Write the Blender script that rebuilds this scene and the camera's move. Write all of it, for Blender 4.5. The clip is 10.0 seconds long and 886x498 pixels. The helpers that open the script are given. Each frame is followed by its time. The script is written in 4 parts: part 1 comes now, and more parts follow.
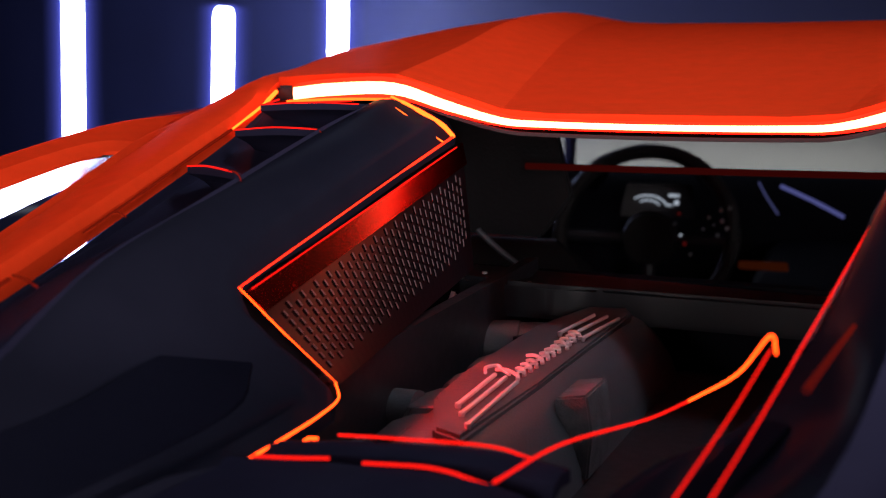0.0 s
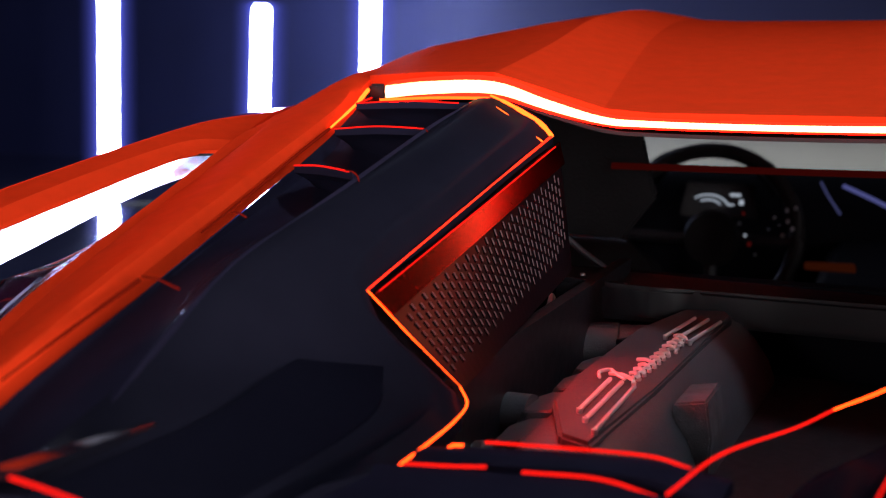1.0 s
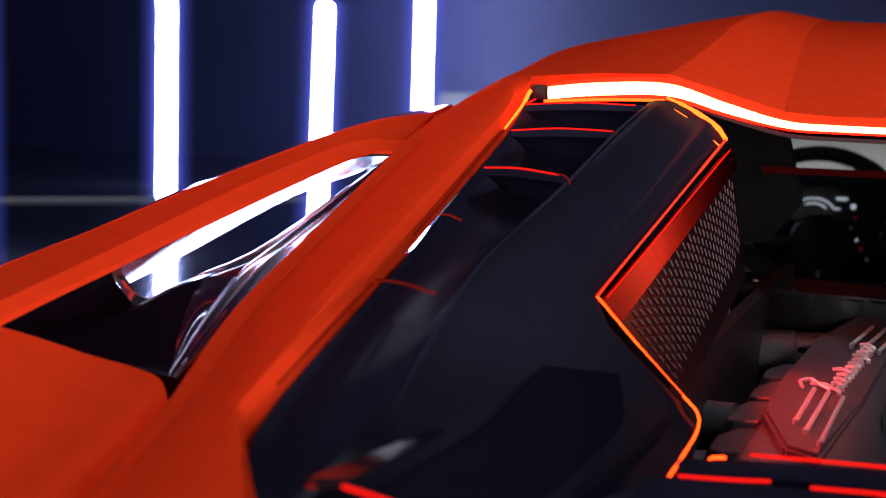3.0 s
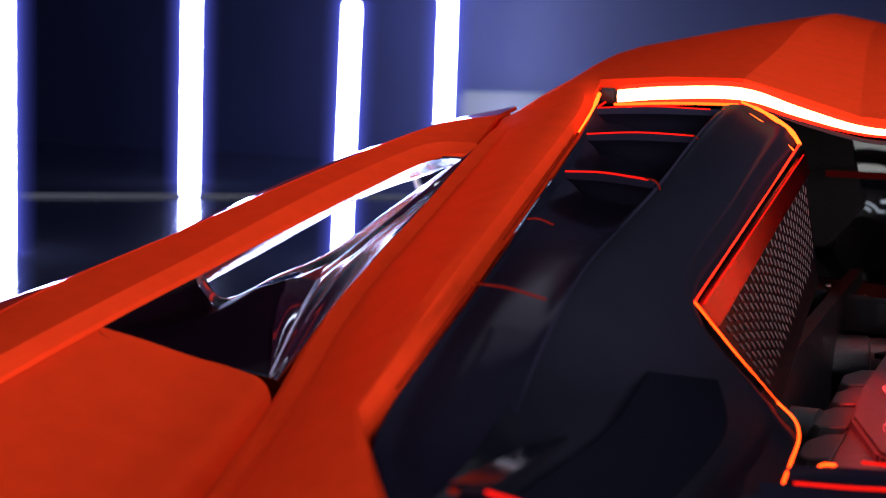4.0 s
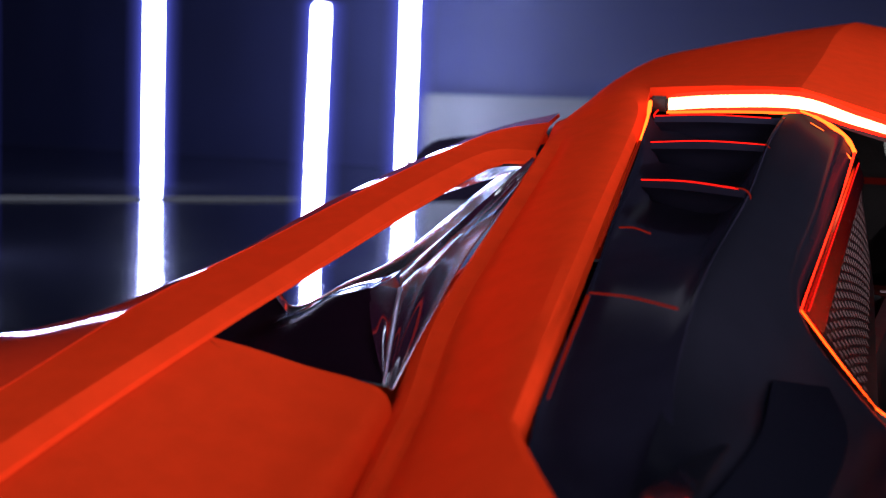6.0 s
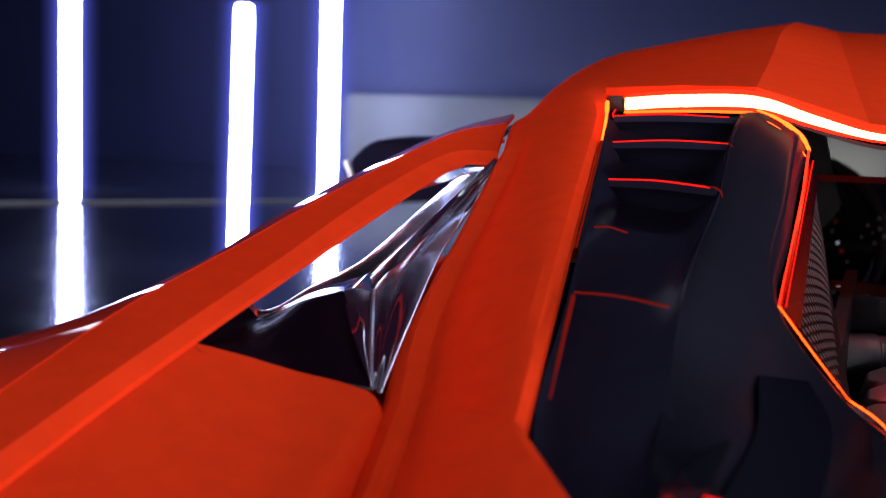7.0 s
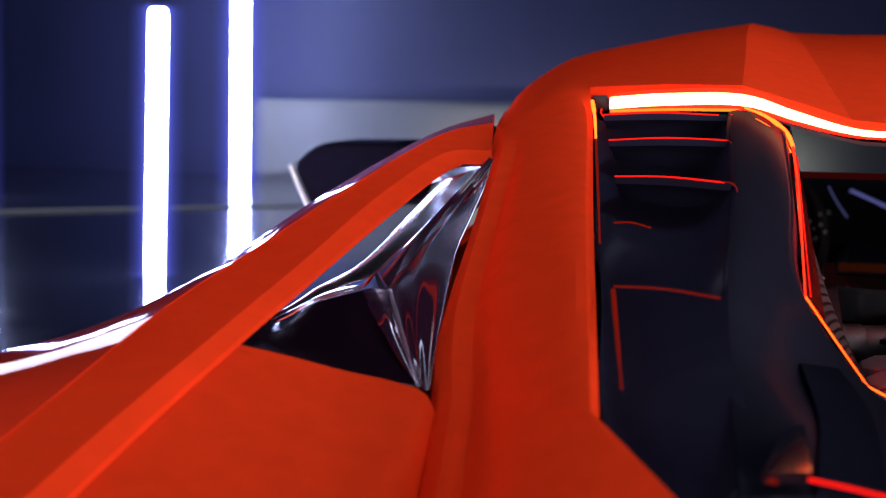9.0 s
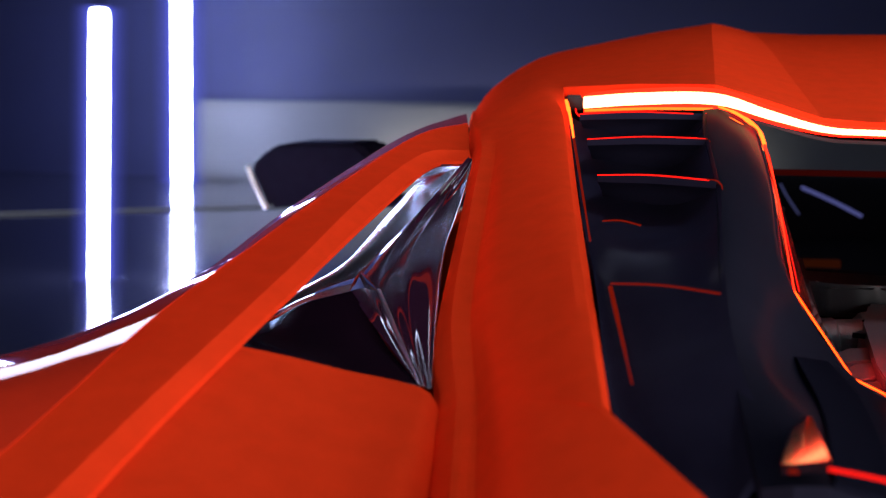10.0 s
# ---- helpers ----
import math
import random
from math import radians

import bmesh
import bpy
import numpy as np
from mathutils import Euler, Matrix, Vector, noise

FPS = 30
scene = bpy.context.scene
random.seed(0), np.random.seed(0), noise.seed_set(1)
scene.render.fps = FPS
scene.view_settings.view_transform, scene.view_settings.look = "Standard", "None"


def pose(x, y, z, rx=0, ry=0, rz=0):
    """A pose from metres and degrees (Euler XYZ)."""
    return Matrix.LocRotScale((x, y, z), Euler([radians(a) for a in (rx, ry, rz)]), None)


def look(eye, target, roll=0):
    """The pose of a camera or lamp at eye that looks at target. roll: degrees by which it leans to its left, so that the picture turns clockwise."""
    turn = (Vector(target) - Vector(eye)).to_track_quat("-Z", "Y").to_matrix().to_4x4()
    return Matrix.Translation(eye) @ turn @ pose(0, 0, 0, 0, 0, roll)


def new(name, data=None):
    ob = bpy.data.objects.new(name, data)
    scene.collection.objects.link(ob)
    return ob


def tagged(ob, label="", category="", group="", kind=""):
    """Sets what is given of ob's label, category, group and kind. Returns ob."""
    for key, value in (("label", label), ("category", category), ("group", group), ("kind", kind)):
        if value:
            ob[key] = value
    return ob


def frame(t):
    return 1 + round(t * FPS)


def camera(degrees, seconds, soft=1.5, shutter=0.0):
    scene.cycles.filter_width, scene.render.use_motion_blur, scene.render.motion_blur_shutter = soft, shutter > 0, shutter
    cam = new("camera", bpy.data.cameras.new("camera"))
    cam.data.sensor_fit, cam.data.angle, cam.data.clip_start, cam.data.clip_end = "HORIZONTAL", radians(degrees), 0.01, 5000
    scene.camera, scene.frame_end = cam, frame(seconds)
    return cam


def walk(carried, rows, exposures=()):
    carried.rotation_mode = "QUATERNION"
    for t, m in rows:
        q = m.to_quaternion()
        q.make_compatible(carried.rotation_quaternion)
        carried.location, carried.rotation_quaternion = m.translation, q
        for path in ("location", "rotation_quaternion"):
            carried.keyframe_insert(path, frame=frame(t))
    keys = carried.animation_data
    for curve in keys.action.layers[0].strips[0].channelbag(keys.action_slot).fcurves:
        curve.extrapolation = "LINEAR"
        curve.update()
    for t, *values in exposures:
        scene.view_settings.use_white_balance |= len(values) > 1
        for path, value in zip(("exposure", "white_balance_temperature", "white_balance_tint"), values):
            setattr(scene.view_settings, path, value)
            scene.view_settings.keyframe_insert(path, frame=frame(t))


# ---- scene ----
cam = camera(40.0, 10.0, soft=1.1)
PATH = [
    (0.0, pose(0.2074, -0.9324, 1.0706, 84.160, -1.099, 23.279)),
    (0.5, pose(0.1817, -0.9381, 1.0707, 84.099, -1.188, 23.889)),
    (1.0, pose(0.1523, -0.9436, 1.0712, 83.990, -1.283, 24.632)),
    (1.5, pose(0.1236, -0.9501, 1.0712, 83.929, -1.420, 25.219)),
    (2.0, pose(0.1006, -0.9579, 1.0711, 83.892, -1.486, 25.800)),
    (2.5, pose(0.0798, -0.9652, 1.0705, 83.882, -1.610, 26.388)),
    (3.0, pose(0.0607, -0.9771, 1.0711, 83.849, -1.773, 26.864)),
    (4.5, pose(0.0068, -1.0083, 1.0738, 83.737, -2.152, 28.022)),
    (5.0, pose(-0.0121, -1.0187, 1.0741, 83.771, -2.244, 27.964)),
    (6.5, pose(-0.0603, -1.0451, 1.0740, 84.015, -2.038, 23.988)),
    (7.0, pose(-0.0750, -1.0515, 1.0740, 84.060, -1.831, 22.162)),
    (7.5, pose(-0.0904, -1.0593, 1.0734, 84.122, -1.799, 21.172)),
    (8.0, pose(-0.1073, -1.0671, 1.0727, 84.143, -1.634, 20.311)),
    (8.5, pose(-0.1235, -1.0739, 1.0706, 84.263, -1.453, 19.189)),
    (9.0, pose(-0.1372, -1.0794, 1.0691, 84.363, -1.289, 17.920)),
    (9.5, pose(-0.1504, -1.0861, 1.0692, 84.373, -1.143, 16.539)),
    (10.0, pose(-0.1645, -1.0920, 1.0685, 84.426, -0.952, 15.184)),
]
walk(cam, PATH, ((0.0, 0.12), (10.0, 0.12)))
cam.data.dof.use_dof, cam.data.dof.focus_distance, cam.data.dof.aperture_fstop = True, 0.88, 9.0

# ---- world and large lights ----
world = bpy.data.worlds.new("world")
scene.world = world
world.use_nodes = True
world.node_tree.nodes["Background"].inputs[0].default_value = (0.10, 0.11, 0.22, 1)
world.node_tree.nodes["Background"].inputs[1].default_value = 0.05


def area_lamp(name, eye, target, sx, sy, watts, colour, spread=180):
    data = bpy.data.lights.new(name, "AREA")
    data.shape, data.size, data.size_y, data.energy, data.color = "RECTANGLE", sx, sy, watts, colour
    data.spread = radians(spread)
    ob = new(name, data)
    ob.matrix_world = look(eye, target)
    return ob


# Unseen key and fill lamps, added where the lit facets call for them.
for x, y, watts in ((5.0, -0.6, 84), (4.5, -2.0, 90), (3.6, -3.4, 100), (1.8, -4.6, 105), (-1.4, -5.0, 62)):
    area_lamp("strip_softbox", (x, y, 1.10), (-0.2, -0.2, 1.0), 0.16, 1.8, watts, (1.0, 0.95, 0.97))
area_lamp("engine_fill", (0.75, -0.05, 2.7), (-0.03, -0.10, 0.92), 0.3, 0.3, 0.85, (0.74, 0.88, 1.0), 40)
# Added red fill that tints the engine; no lamp sits at this spot.
area_lamp("engine_red_fill", (-0.112, -0.26, 0.938), (0.02, -0.245, 0.885), 0.20, 0.008, 0.26, (1.0, 0.02, 0.02), 100)
area_lamp("top_fill", (0.2, -2.2, 4.5), (-0.2, -0.2, 1.0), 2.4, 1.6, 3, (0.85, 0.9, 1.0))
area_lamp("wall_wash", (-4.2, 20.6, 0.25), (-4.2, 22.0, 0.70), 7.0, 0.2, 68, (1.0, 0.97, 0.92), 110)


# ---- materials ----
def material(name, colour, rough=0.5, metal=0.0, coat=0.0, grain=0.0, scale=60.0, bump=0.0, vary=0.15, spec=0.5, emit=None, power=0.0):
    m = bpy.data.materials.new(name)
    m.use_nodes = True
    nt = m.node_tree
    b = nt.nodes["Principled BSDF"]
    b.inputs["Base Color"].default_value = (*colour, 1)
    b.inputs["Roughness"].default_value = rough
    b.inputs["Metallic"].default_value = metal
    b.inputs["Coat Weight"].default_value = coat
    b.inputs["Coat Roughness"].default_value = 0.04
    b.inputs["Specular IOR Level"].default_value = spec
    if emit:
        b.inputs["Base Color"].default_value = (*(c * 0.05 for c in colour), 1)
        b.inputs["Specular IOR Level"].default_value = 0.0
        b.inputs["Emission Color"].default_value = (*emit, 1)
        b.inputs["Emission Strength"].default_value = power
        return m
    tc = nt.nodes.new("ShaderNodeTexCoord")
    n1 = nt.nodes.new("ShaderNodeTexNoise")
    n1.inputs["Scale"].default_value, n1.inputs["Detail"].default_value = scale, 6
    n2 = nt.nodes.new("ShaderNodeTexNoise")
    n2.inputs["Scale"].default_value, n2.inputs["Detail"].default_value = scale / 14, 3
    for n in (n1, n2):
        nt.links.new(tc.outputs["Object"], n.inputs["Vector"])
    mix = nt.nodes.new("ShaderNodeMath")
    mix.operation = "MULTIPLY_ADD"
    mix.inputs[1].default_value = 0.4
    nt.links.new(n1.outputs["Fac"], mix.inputs[0])
    nt.links.new(n2.outputs["Fac"], mix.inputs[2])
    ramp = nt.nodes.new("ShaderNodeMapRange")
    ramp.inputs["From Min"].default_value, ramp.inputs["From Max"].default_value = 0.4, 1.0
    ramp.inputs["To Min"].default_value, ramp.inputs["To Max"].default_value = 1 - vary, 1 + vary
    nt.links.new(mix.outputs[0], ramp.inputs["Value"])
    mul = nt.nodes.new("ShaderNodeVectorMath")
    mul.operation = "SCALE"
    mul.inputs[0].default_value = colour
    nt.links.new(ramp.outputs["Result"], mul.inputs["Scale"])
    nt.links.new(mul.outputs[0], b.inputs["Base Color"])
    rr = nt.nodes.new("ShaderNodeMapRange")
    rr.inputs["To Min"].default_value, rr.inputs["To Max"].default_value = max(rough - grain, 0.02), min(rough + grain, 1)
    nt.links.new(n1.outputs["Fac"], rr.inputs["Value"])
    nt.links.new(rr.outputs["Result"], b.inputs["Roughness"])
    if bump:
        bp = nt.nodes.new("ShaderNodeBump")
        bp.inputs["Strength"].default_value, bp.inputs["Distance"].default_value = bump, 0.002
        nt.links.new(n1.outputs["Fac"], bp.inputs["Height"])
        nt.links.new(bp.outputs["Normal"], b.inputs["Normal"])
    return m


PAINT = material("orange_pearl_paint", (0.84, 0.045, 0.010), 0.42, 0.13, 0.0, 0.04, 900, 0.0, 0.06, 0.0)
PAINT.node_tree.nodes["Principled BSDF"].inputs["Specular Tint"].default_value = (1.0, 0.16, 0.06, 1.0)
GLOSS = material("gloss_black_plastic", (0.016, 0.015, 0.032), 0.16, 0, 0.0, 0.03, 40, 0.0, 0.3, 0.08)
BADGE = material("pale_satin_metal_badge", (0.80, 0.74, 0.77), 0.30, 0.6, 0.0, 0.06, 300, 0.05, 0.1)
FRAME = material("black_frame_lacquer", (0.0085, 0.0085, 0.0155), 0.18, 0, 0.0, 0.03, 30, 0.0, 0.3, 0.07)
LINER = material("brushed_bright_metal_lining", (0.97, 0.97, 1.0), 0.17, 1.0, 0.0, 0.02, 60, 0.0, 0.03)
ROLL = material("lavender_highlight_metal", (0.90, 0.85, 1.0), 0.30, 1.0, 0.0, 0.02, 60, 0.0, 0.05)
MIRROR = material("polished_bright_metal", (0.95, 0.95, 1.0), 0.13, 1.0, 0.0, 0.02, 60, 0.0, 0.03)
FACET = material("polished_black_lacquer", (0.006, 0.006, 0.010), 0.07, 0, 0.0, 0.01, 40, 0.0, 0.2, 0.36)
INSET = material("matt_dark_grey_panel", (0.0044, 0.0046, 0.0095), 0.55, 0, 0.0, 0.06, 90, 0.05, 0.25, 0.02)
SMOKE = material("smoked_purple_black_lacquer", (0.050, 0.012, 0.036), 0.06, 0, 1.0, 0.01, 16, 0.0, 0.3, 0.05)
# Darker, uncoated copy of SMOKE: the rear face's shade is in its colour.
SMOKE_BACK = material("shaded_smoked_lacquer", (0.016, 0.006, 0.015), 0.12, 0, 0.0, 0.02, 18, 0.0, 0.3, 0.02)
SMOKE.node_tree.nodes["Principled BSDF"].inputs["Coat IOR"].default_value = 1.26
for coat, ior in ((FRAME, 1.037), (GLOSS, 1.032), (INSET, 1.025), (SMOKE_BACK, 1.04)):
    coat.node_tree.nodes["Principled BSDF"].inputs["IOR"].default_value = ior
SATIN = material("satin_black_plastic", (0.010, 0.009, 0.012), 0.42, 0, 0.0, 0.1, 120, 0.05, 0.3, 0.2)
MESHM = material("satin_black_perforated_sheet", (0.008, 0.0030, 0.0045), 0.34, 0.3, 0.0, 0.04, 200, 0.0, 0.2)
# Red tint stands for the brake light reflected on rim and hole walls.
RIM = material("red_tinted_rim_metal", (0.20, 0.004, 0.004), 0.27, 1.0, 0.0, 0.01, 200, 0.0, 0.05)
VOID = material("unlit_black_trim", (0.005, 0.005, 0.008), 0.7, 0, 0, 0.05, 60, 0.0, 0.3, 0.05)
ENGINE = material("grained_anthracite_plastic", (0.038, 0.038, 0.047), 0.40, 0.0, 0.0, 0.08, 700, 0.25, 0.2, 0.6)
LEDGE = material("satin_anthracite_ledge", (0.007, 0.007, 0.010), 0.38, 0, 0.0, 0.06, 200, 0.05, 0.2, 0.4)
SPECKLE = material("coarse_grey_speckled_casting", (0.075, 0.075, 0.088), 0.5, 0.2, 0.0, 0.2, 900, 0.9, 0.6)
CHROME = material("brushed_bright_metal", (0.86, 0.82, 0.85), 0.36, 1.0, 0.0, 0.08, 500, 0.05, 0.1)
RUBBER = material("black_rubber", (0.018, 0.018, 0.02), 0.8, 0, 0, 0.1, 90, 0.2, 0.2)
LEATHER = material("black_leather", (0.008, 0.007, 0.008), 0.5, 0, 0, 0.1, 300, 0.3, 0.2, 0.12)
FLOORM = material("polished_black_floor", (0.010, 0.010, 0.014), 0.10, 0, 0, 0.05, 3, 0.0, 0.3)
CEILM = material("matt_black_ceiling", (0.006, 0.006, 0.010), 0.9, 0, 0, 0.05, 4, 0.1, 0.25, 0.1)
WALLM = material("dark_blue_grey_wall", (0.0145, 0.0165, 0.056), 0.7, 0, 0, 0.1, 4, 0.1, 0.25)
GREYM = material("grey_concrete", (0.10, 0.098, 0.094), 0.6, 0, 0, 0.1, 5, 0.05, 0.12)
TUBE = material("white_led_tube", (0.8, 0.85, 1), 0.4, emit=(0.50, 0.58, 1.0), power=58)
TUBE_LOW = material("white_floor_fill_tube", (0.8, 0.85, 1), 0.4, emit=(0.55, 0.62, 1.0), power=42)
TUBE_SOFT = material("white_overhead_fill_tube", (0.8, 0.85, 1), 0.4, emit=(0.62, 0.70, 1.0), power=10)
TUBE_HIGH = material("white_fill_panel_diffuser", (0.8, 0.85, 1), 0.4, emit=(0.78, 0.76, 1.0), power=6)
STRIP_DIM = material("dim_white_floor_line", (0.8, 0.85, 1), 0.4, emit=(0.80, 0.85, 1.0), power=0.12)
HOT = material("brake_light_core", (1, 0.3, 0.1), 0.4, emit=(1.0, 0.42, 0.17), power=7)
REDLENS = material("red_brake_lens", (0.5, 0.01, 0.005), 0.3, emit=(1.0, 0.0035, 0.0012), power=15.0)
LINE_DIM = material("faint_red_reflection", (0.3, 0.02, 0.01), 0.4, emit=(1.0, 0.05, 0.04), power=0.02)
EDGE_HOT = material("bright_orange_edge_line", (0.8, 0.1, 0.02), 0.4, emit=(1.0, 0.045, 0.004), power=8)
EDGE_WARM = material("warm_red_edge_line", (0.8, 0.06, 0.02), 0.4, emit=(1.0, 0.018, 0.006), power=4)
EDGE_GOLD = material("golden_edge_reflection", (0.8, 0.2, 0.02), 0.4, emit=(1.0, 0.085, 0.008), power=6)
EDGE = material("red_edge_line", (0.6, 0.03, 0.01), 0.4, emit=(1.0, 0.010, 0.006), power=1.3)
EDGE_DIM = material("dim_red_edge_line", (0.4, 0.02, 0.01), 0.4, emit=(1.0, 0.04, 0.014), power=0.15)
BLUE = material("blue_cabin_light", (0.2, 0.25, 0.6), 0.4, emit=(0.28, 0.30, 0.9), power=0.22)
# Lighter than the other hole walls: the glint is in the colour.
PALE = material("pale_hole_wall_glint", (0.25, 0.165, 0.18), 0.35, 0.5, 0.0, 0.05, 200, 0.0, 0.1)
BEAD = material("clear_coated_orange_paint", (0.66, 0.034, 0.010), 0.5, 0.0, 0.7, 0.03, 900, 0.0, 0.06, 0.0)
BEAD.node_tree.nodes["Principled BSDF"].inputs["Coat IOR"].default_value = 1.9
BLUE_DIM = material("faint_blue_cabin_light", (0.2, 0.25, 0.6), 0.4, emit=(0.28, 0.30, 0.8), power=0.12)
AMBER = material("dim_amber_light", (0.5, 0.2, 0.05), 0.4, emit=(1.0, 0.16, 0.04), power=0.018)
REDKEY = material("dim_red_key_light", (0.4, 0.05, 0.05), 0.4, emit=(1.0, 0.05, 0.05), power=0.04)
SCREEN = material("white_instrument_display", (0.5, 0.6, 0.7), 0.4, emit=(0.75, 0.85, 1.0), power=0.42)


def pane_material():
    m = bpy.data.materials.new("clear_glass")
    m.use_nodes = True
    nt = m.node_tree
    nt.nodes.remove(nt.nodes["Principled BSDF"])
    out = nt.nodes["Material Output"]
    a, g, mx = (nt.nodes.new(k) for k in ("ShaderNodeBsdfTransparent", "ShaderNodeBsdfGlossy", "ShaderNodeMixShader"))
    a.inputs[0].default_value = (0.8, 0.82, 0.82, 1)
    g.inputs["Roughness"].default_value = 0.03
    mx.inputs[0].default_value = 0.05
    nt.links.new(a.outputs[0], mx.inputs[1])
    nt.links.new(g.outputs[0], mx.inputs[2])
    nt.links.new(mx.outputs[0], out.inputs[0])
    return m


GLASS = pane_material()


# Faint emissive shells put the blue halo round each tube into nested surfaces.
def halo_material(share):
    m = bpy.data.materials.new("blue_halo_shell")
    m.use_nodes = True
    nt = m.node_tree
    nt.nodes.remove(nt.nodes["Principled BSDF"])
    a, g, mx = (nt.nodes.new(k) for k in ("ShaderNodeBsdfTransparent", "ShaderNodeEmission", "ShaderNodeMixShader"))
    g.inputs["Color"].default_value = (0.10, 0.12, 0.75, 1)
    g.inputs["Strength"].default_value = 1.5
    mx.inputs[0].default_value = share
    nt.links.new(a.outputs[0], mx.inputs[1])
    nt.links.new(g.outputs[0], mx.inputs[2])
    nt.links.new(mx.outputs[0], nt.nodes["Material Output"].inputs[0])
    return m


HALOS = [(1.2, halo_material(0.20)), (1.45, halo_material(0.11)), (1.75, halo_material(0.06)), (2.15, halo_material(0.035)), (2.6, halo_material(0.018))]


# ---- building helpers ----
def mesh_object(name, bm, mat, parent=None, label="", smooth=True, sharp=35):
    me = bpy.data.meshes.new(name)
    bmesh.ops.recalc_face_normals(bm, faces=bm.faces)
    for f in bm.faces:
        f.smooth = smooth
    if smooth:
        for e in bm.edges:
            if len(e.link_faces) == 2 and e.calc_face_angle(0) > radians(sharp):
                e.smooth = False
    bm.to_mesh(me)
    bm.free()
    me.materials.append(mat)
    ob = new(name, me)
    if parent:
        ob.parent = parent
    return tagged(ob, label) if label else ob


def part(name, bm, mat, parent, label="", smooth=True, sharp=35):
    return mesh_object(name, bm, mat, parent, label, smooth, sharp)


def spline(points, n, closed=False):
    """n steps per span through the points, gently curved."""
    p = [Vector(q) for q in points]
    if len(p) == 2 or n == 1 and not closed:
        return [p[0].lerp(p[1], i / n) for i in range(n + 1)] if len(p) == 2 else p
    out = []
    count = len(p) if closed else len(p) - 1
    for i in range(count):
        b, c = p[i], p[(i + 1) % len(p)]
        a = p[i - 1] if closed or i else b + (b - c)
        d = p[(i + 2) % len(p)] if closed or i + 2 < len(p) else c + (c - b)
        for k in range(n):
            t = k / n
            out.append(0.5 * ((2 * b) + (c - a) * t + (2 * a - 5 * b + 4 * c - d) * t * t + (3 * b - a - 3 * c + d) * t ** 3))
    if not closed:
        out.append(p[-1])
    return out


def skin(rows, nu=4, nv=4, side=1, thick=0.0, away=(0, 0, -1)):
    """A smooth sheet through rows of points (side -1 mirrors it), with a thickness if asked."""
    wide = [spline([(q[0] * side, q[1], q[2]) for q in r], nu) for r in rows]
    cols = list(zip(*wide))
    cols = [spline(c, nv) for c in cols]
    bm = bmesh.new()
    grid = [[bm.verts.new(q) for q in c] for c in cols]
    for a, b in zip(grid, grid[1:]):
        for i in range(len(a) - 1):
            bm.faces.new((a[i], a[i + 1], b[i + 1], b[i]))
    if thick:
        w = Vector((away[0] * side, away[1], away[2])).normalized() * thick
        edges = [e for e in bm.edges if e.is_boundary]
        top = list(bm.verts)
        low = {v: bm.verts.new(v.co + w) for v in top}
        for f in list(bm.faces):
            bm.faces.new([low[v] for v in reversed(f.verts)])
        for e in edges:
            a, b = e.verts
            bm.faces.new((a, b, low[b], low[a]))
    return bm


def rod(points, r, seg=6, n=4, side=1, ends=True):
    """A round bar along a path."""
    p = spline([(q[0] * side, q[1], q[2]) for q in points], n)
    bm = bmesh.new()
    rings = []
    for i, c in enumerate(p):
        t = (p[min(i + 1, len(p) - 1)] - p[max(i - 1, 0)]).normalized()
        u = t.cross(Vector((0, 0, 1)))
        u = (u if u.length > 0.05 else t.cross(Vector((0, 1, 0)))).normalized()
        v = t.cross(u)
        rr = r[min(i * len(r) // len(p), len(r) - 1)] if isinstance(r, (list, tuple)) else r
        rings.append([bm.verts.new(c + (u * math.cos(k * math.tau / seg) + v * math.sin(k * math.tau / seg)) * rr) for k in range(seg)])
    for a, b in zip(rings, rings[1:]):
        for k in range(seg):
            bm.faces.new((a[k], a[(k + 1) % seg], b[(k + 1) % seg], b[k]))
    if ends:
        bm.faces.new(rings[0][::-1])
        bm.faces.new(rings[-1])
    return bm


def box(x0, x1, y0, y1, z0, z1, bevel=0.0, m=None):
    bm = bmesh.new()
    bmesh.ops.create_cube(bm, size=1, matrix=Matrix.LocRotScale(((x0 + x1) / 2, (y0 + y1) / 2, (z0 + z1) / 2), None, (abs(x1 - x0), abs(y1 - y0), abs(z1 - z0))))
    if bevel:
        bmesh.ops.bevel(bm, geom=bm.edges[:], offset=bevel, segments=2, affect="EDGES")
    if m:
        bmesh.ops.transform(bm, matrix=m, verts=bm.verts)
    return bm


def prism(points, depth, bevel=0.0, side=1):
    """A plate: a flat outline pushed along depth."""
    bm = bmesh.new()
    w = Vector((depth[0] * side, depth[1], depth[2]))
    a = [bm.verts.new((q[0] * side, q[1], q[2])) for q in points]
    b = [bm.verts.new(v.co + w) for v in a]
    bm.faces.new(a)
    bm.faces.new(b[::-1])
    for i in range(len(a)):
        j = (i + 1) % len(a)
        bm.faces.new((a[i], b[i], b[j], a[j]))
    if bevel:
        bmesh.ops.bevel(bm, geom=bm.edges[:], offset=bevel, segments=2, affect="EDGES")
    return bm


def merge(*parts):
    out = bmesh.new()
    for b in parts:
        me = bpy.data.meshes.new("piece")
        b.to_mesh(me)
        b.free()
        out.from_mesh(me)
        bpy.data.meshes.remove(me)
    return out


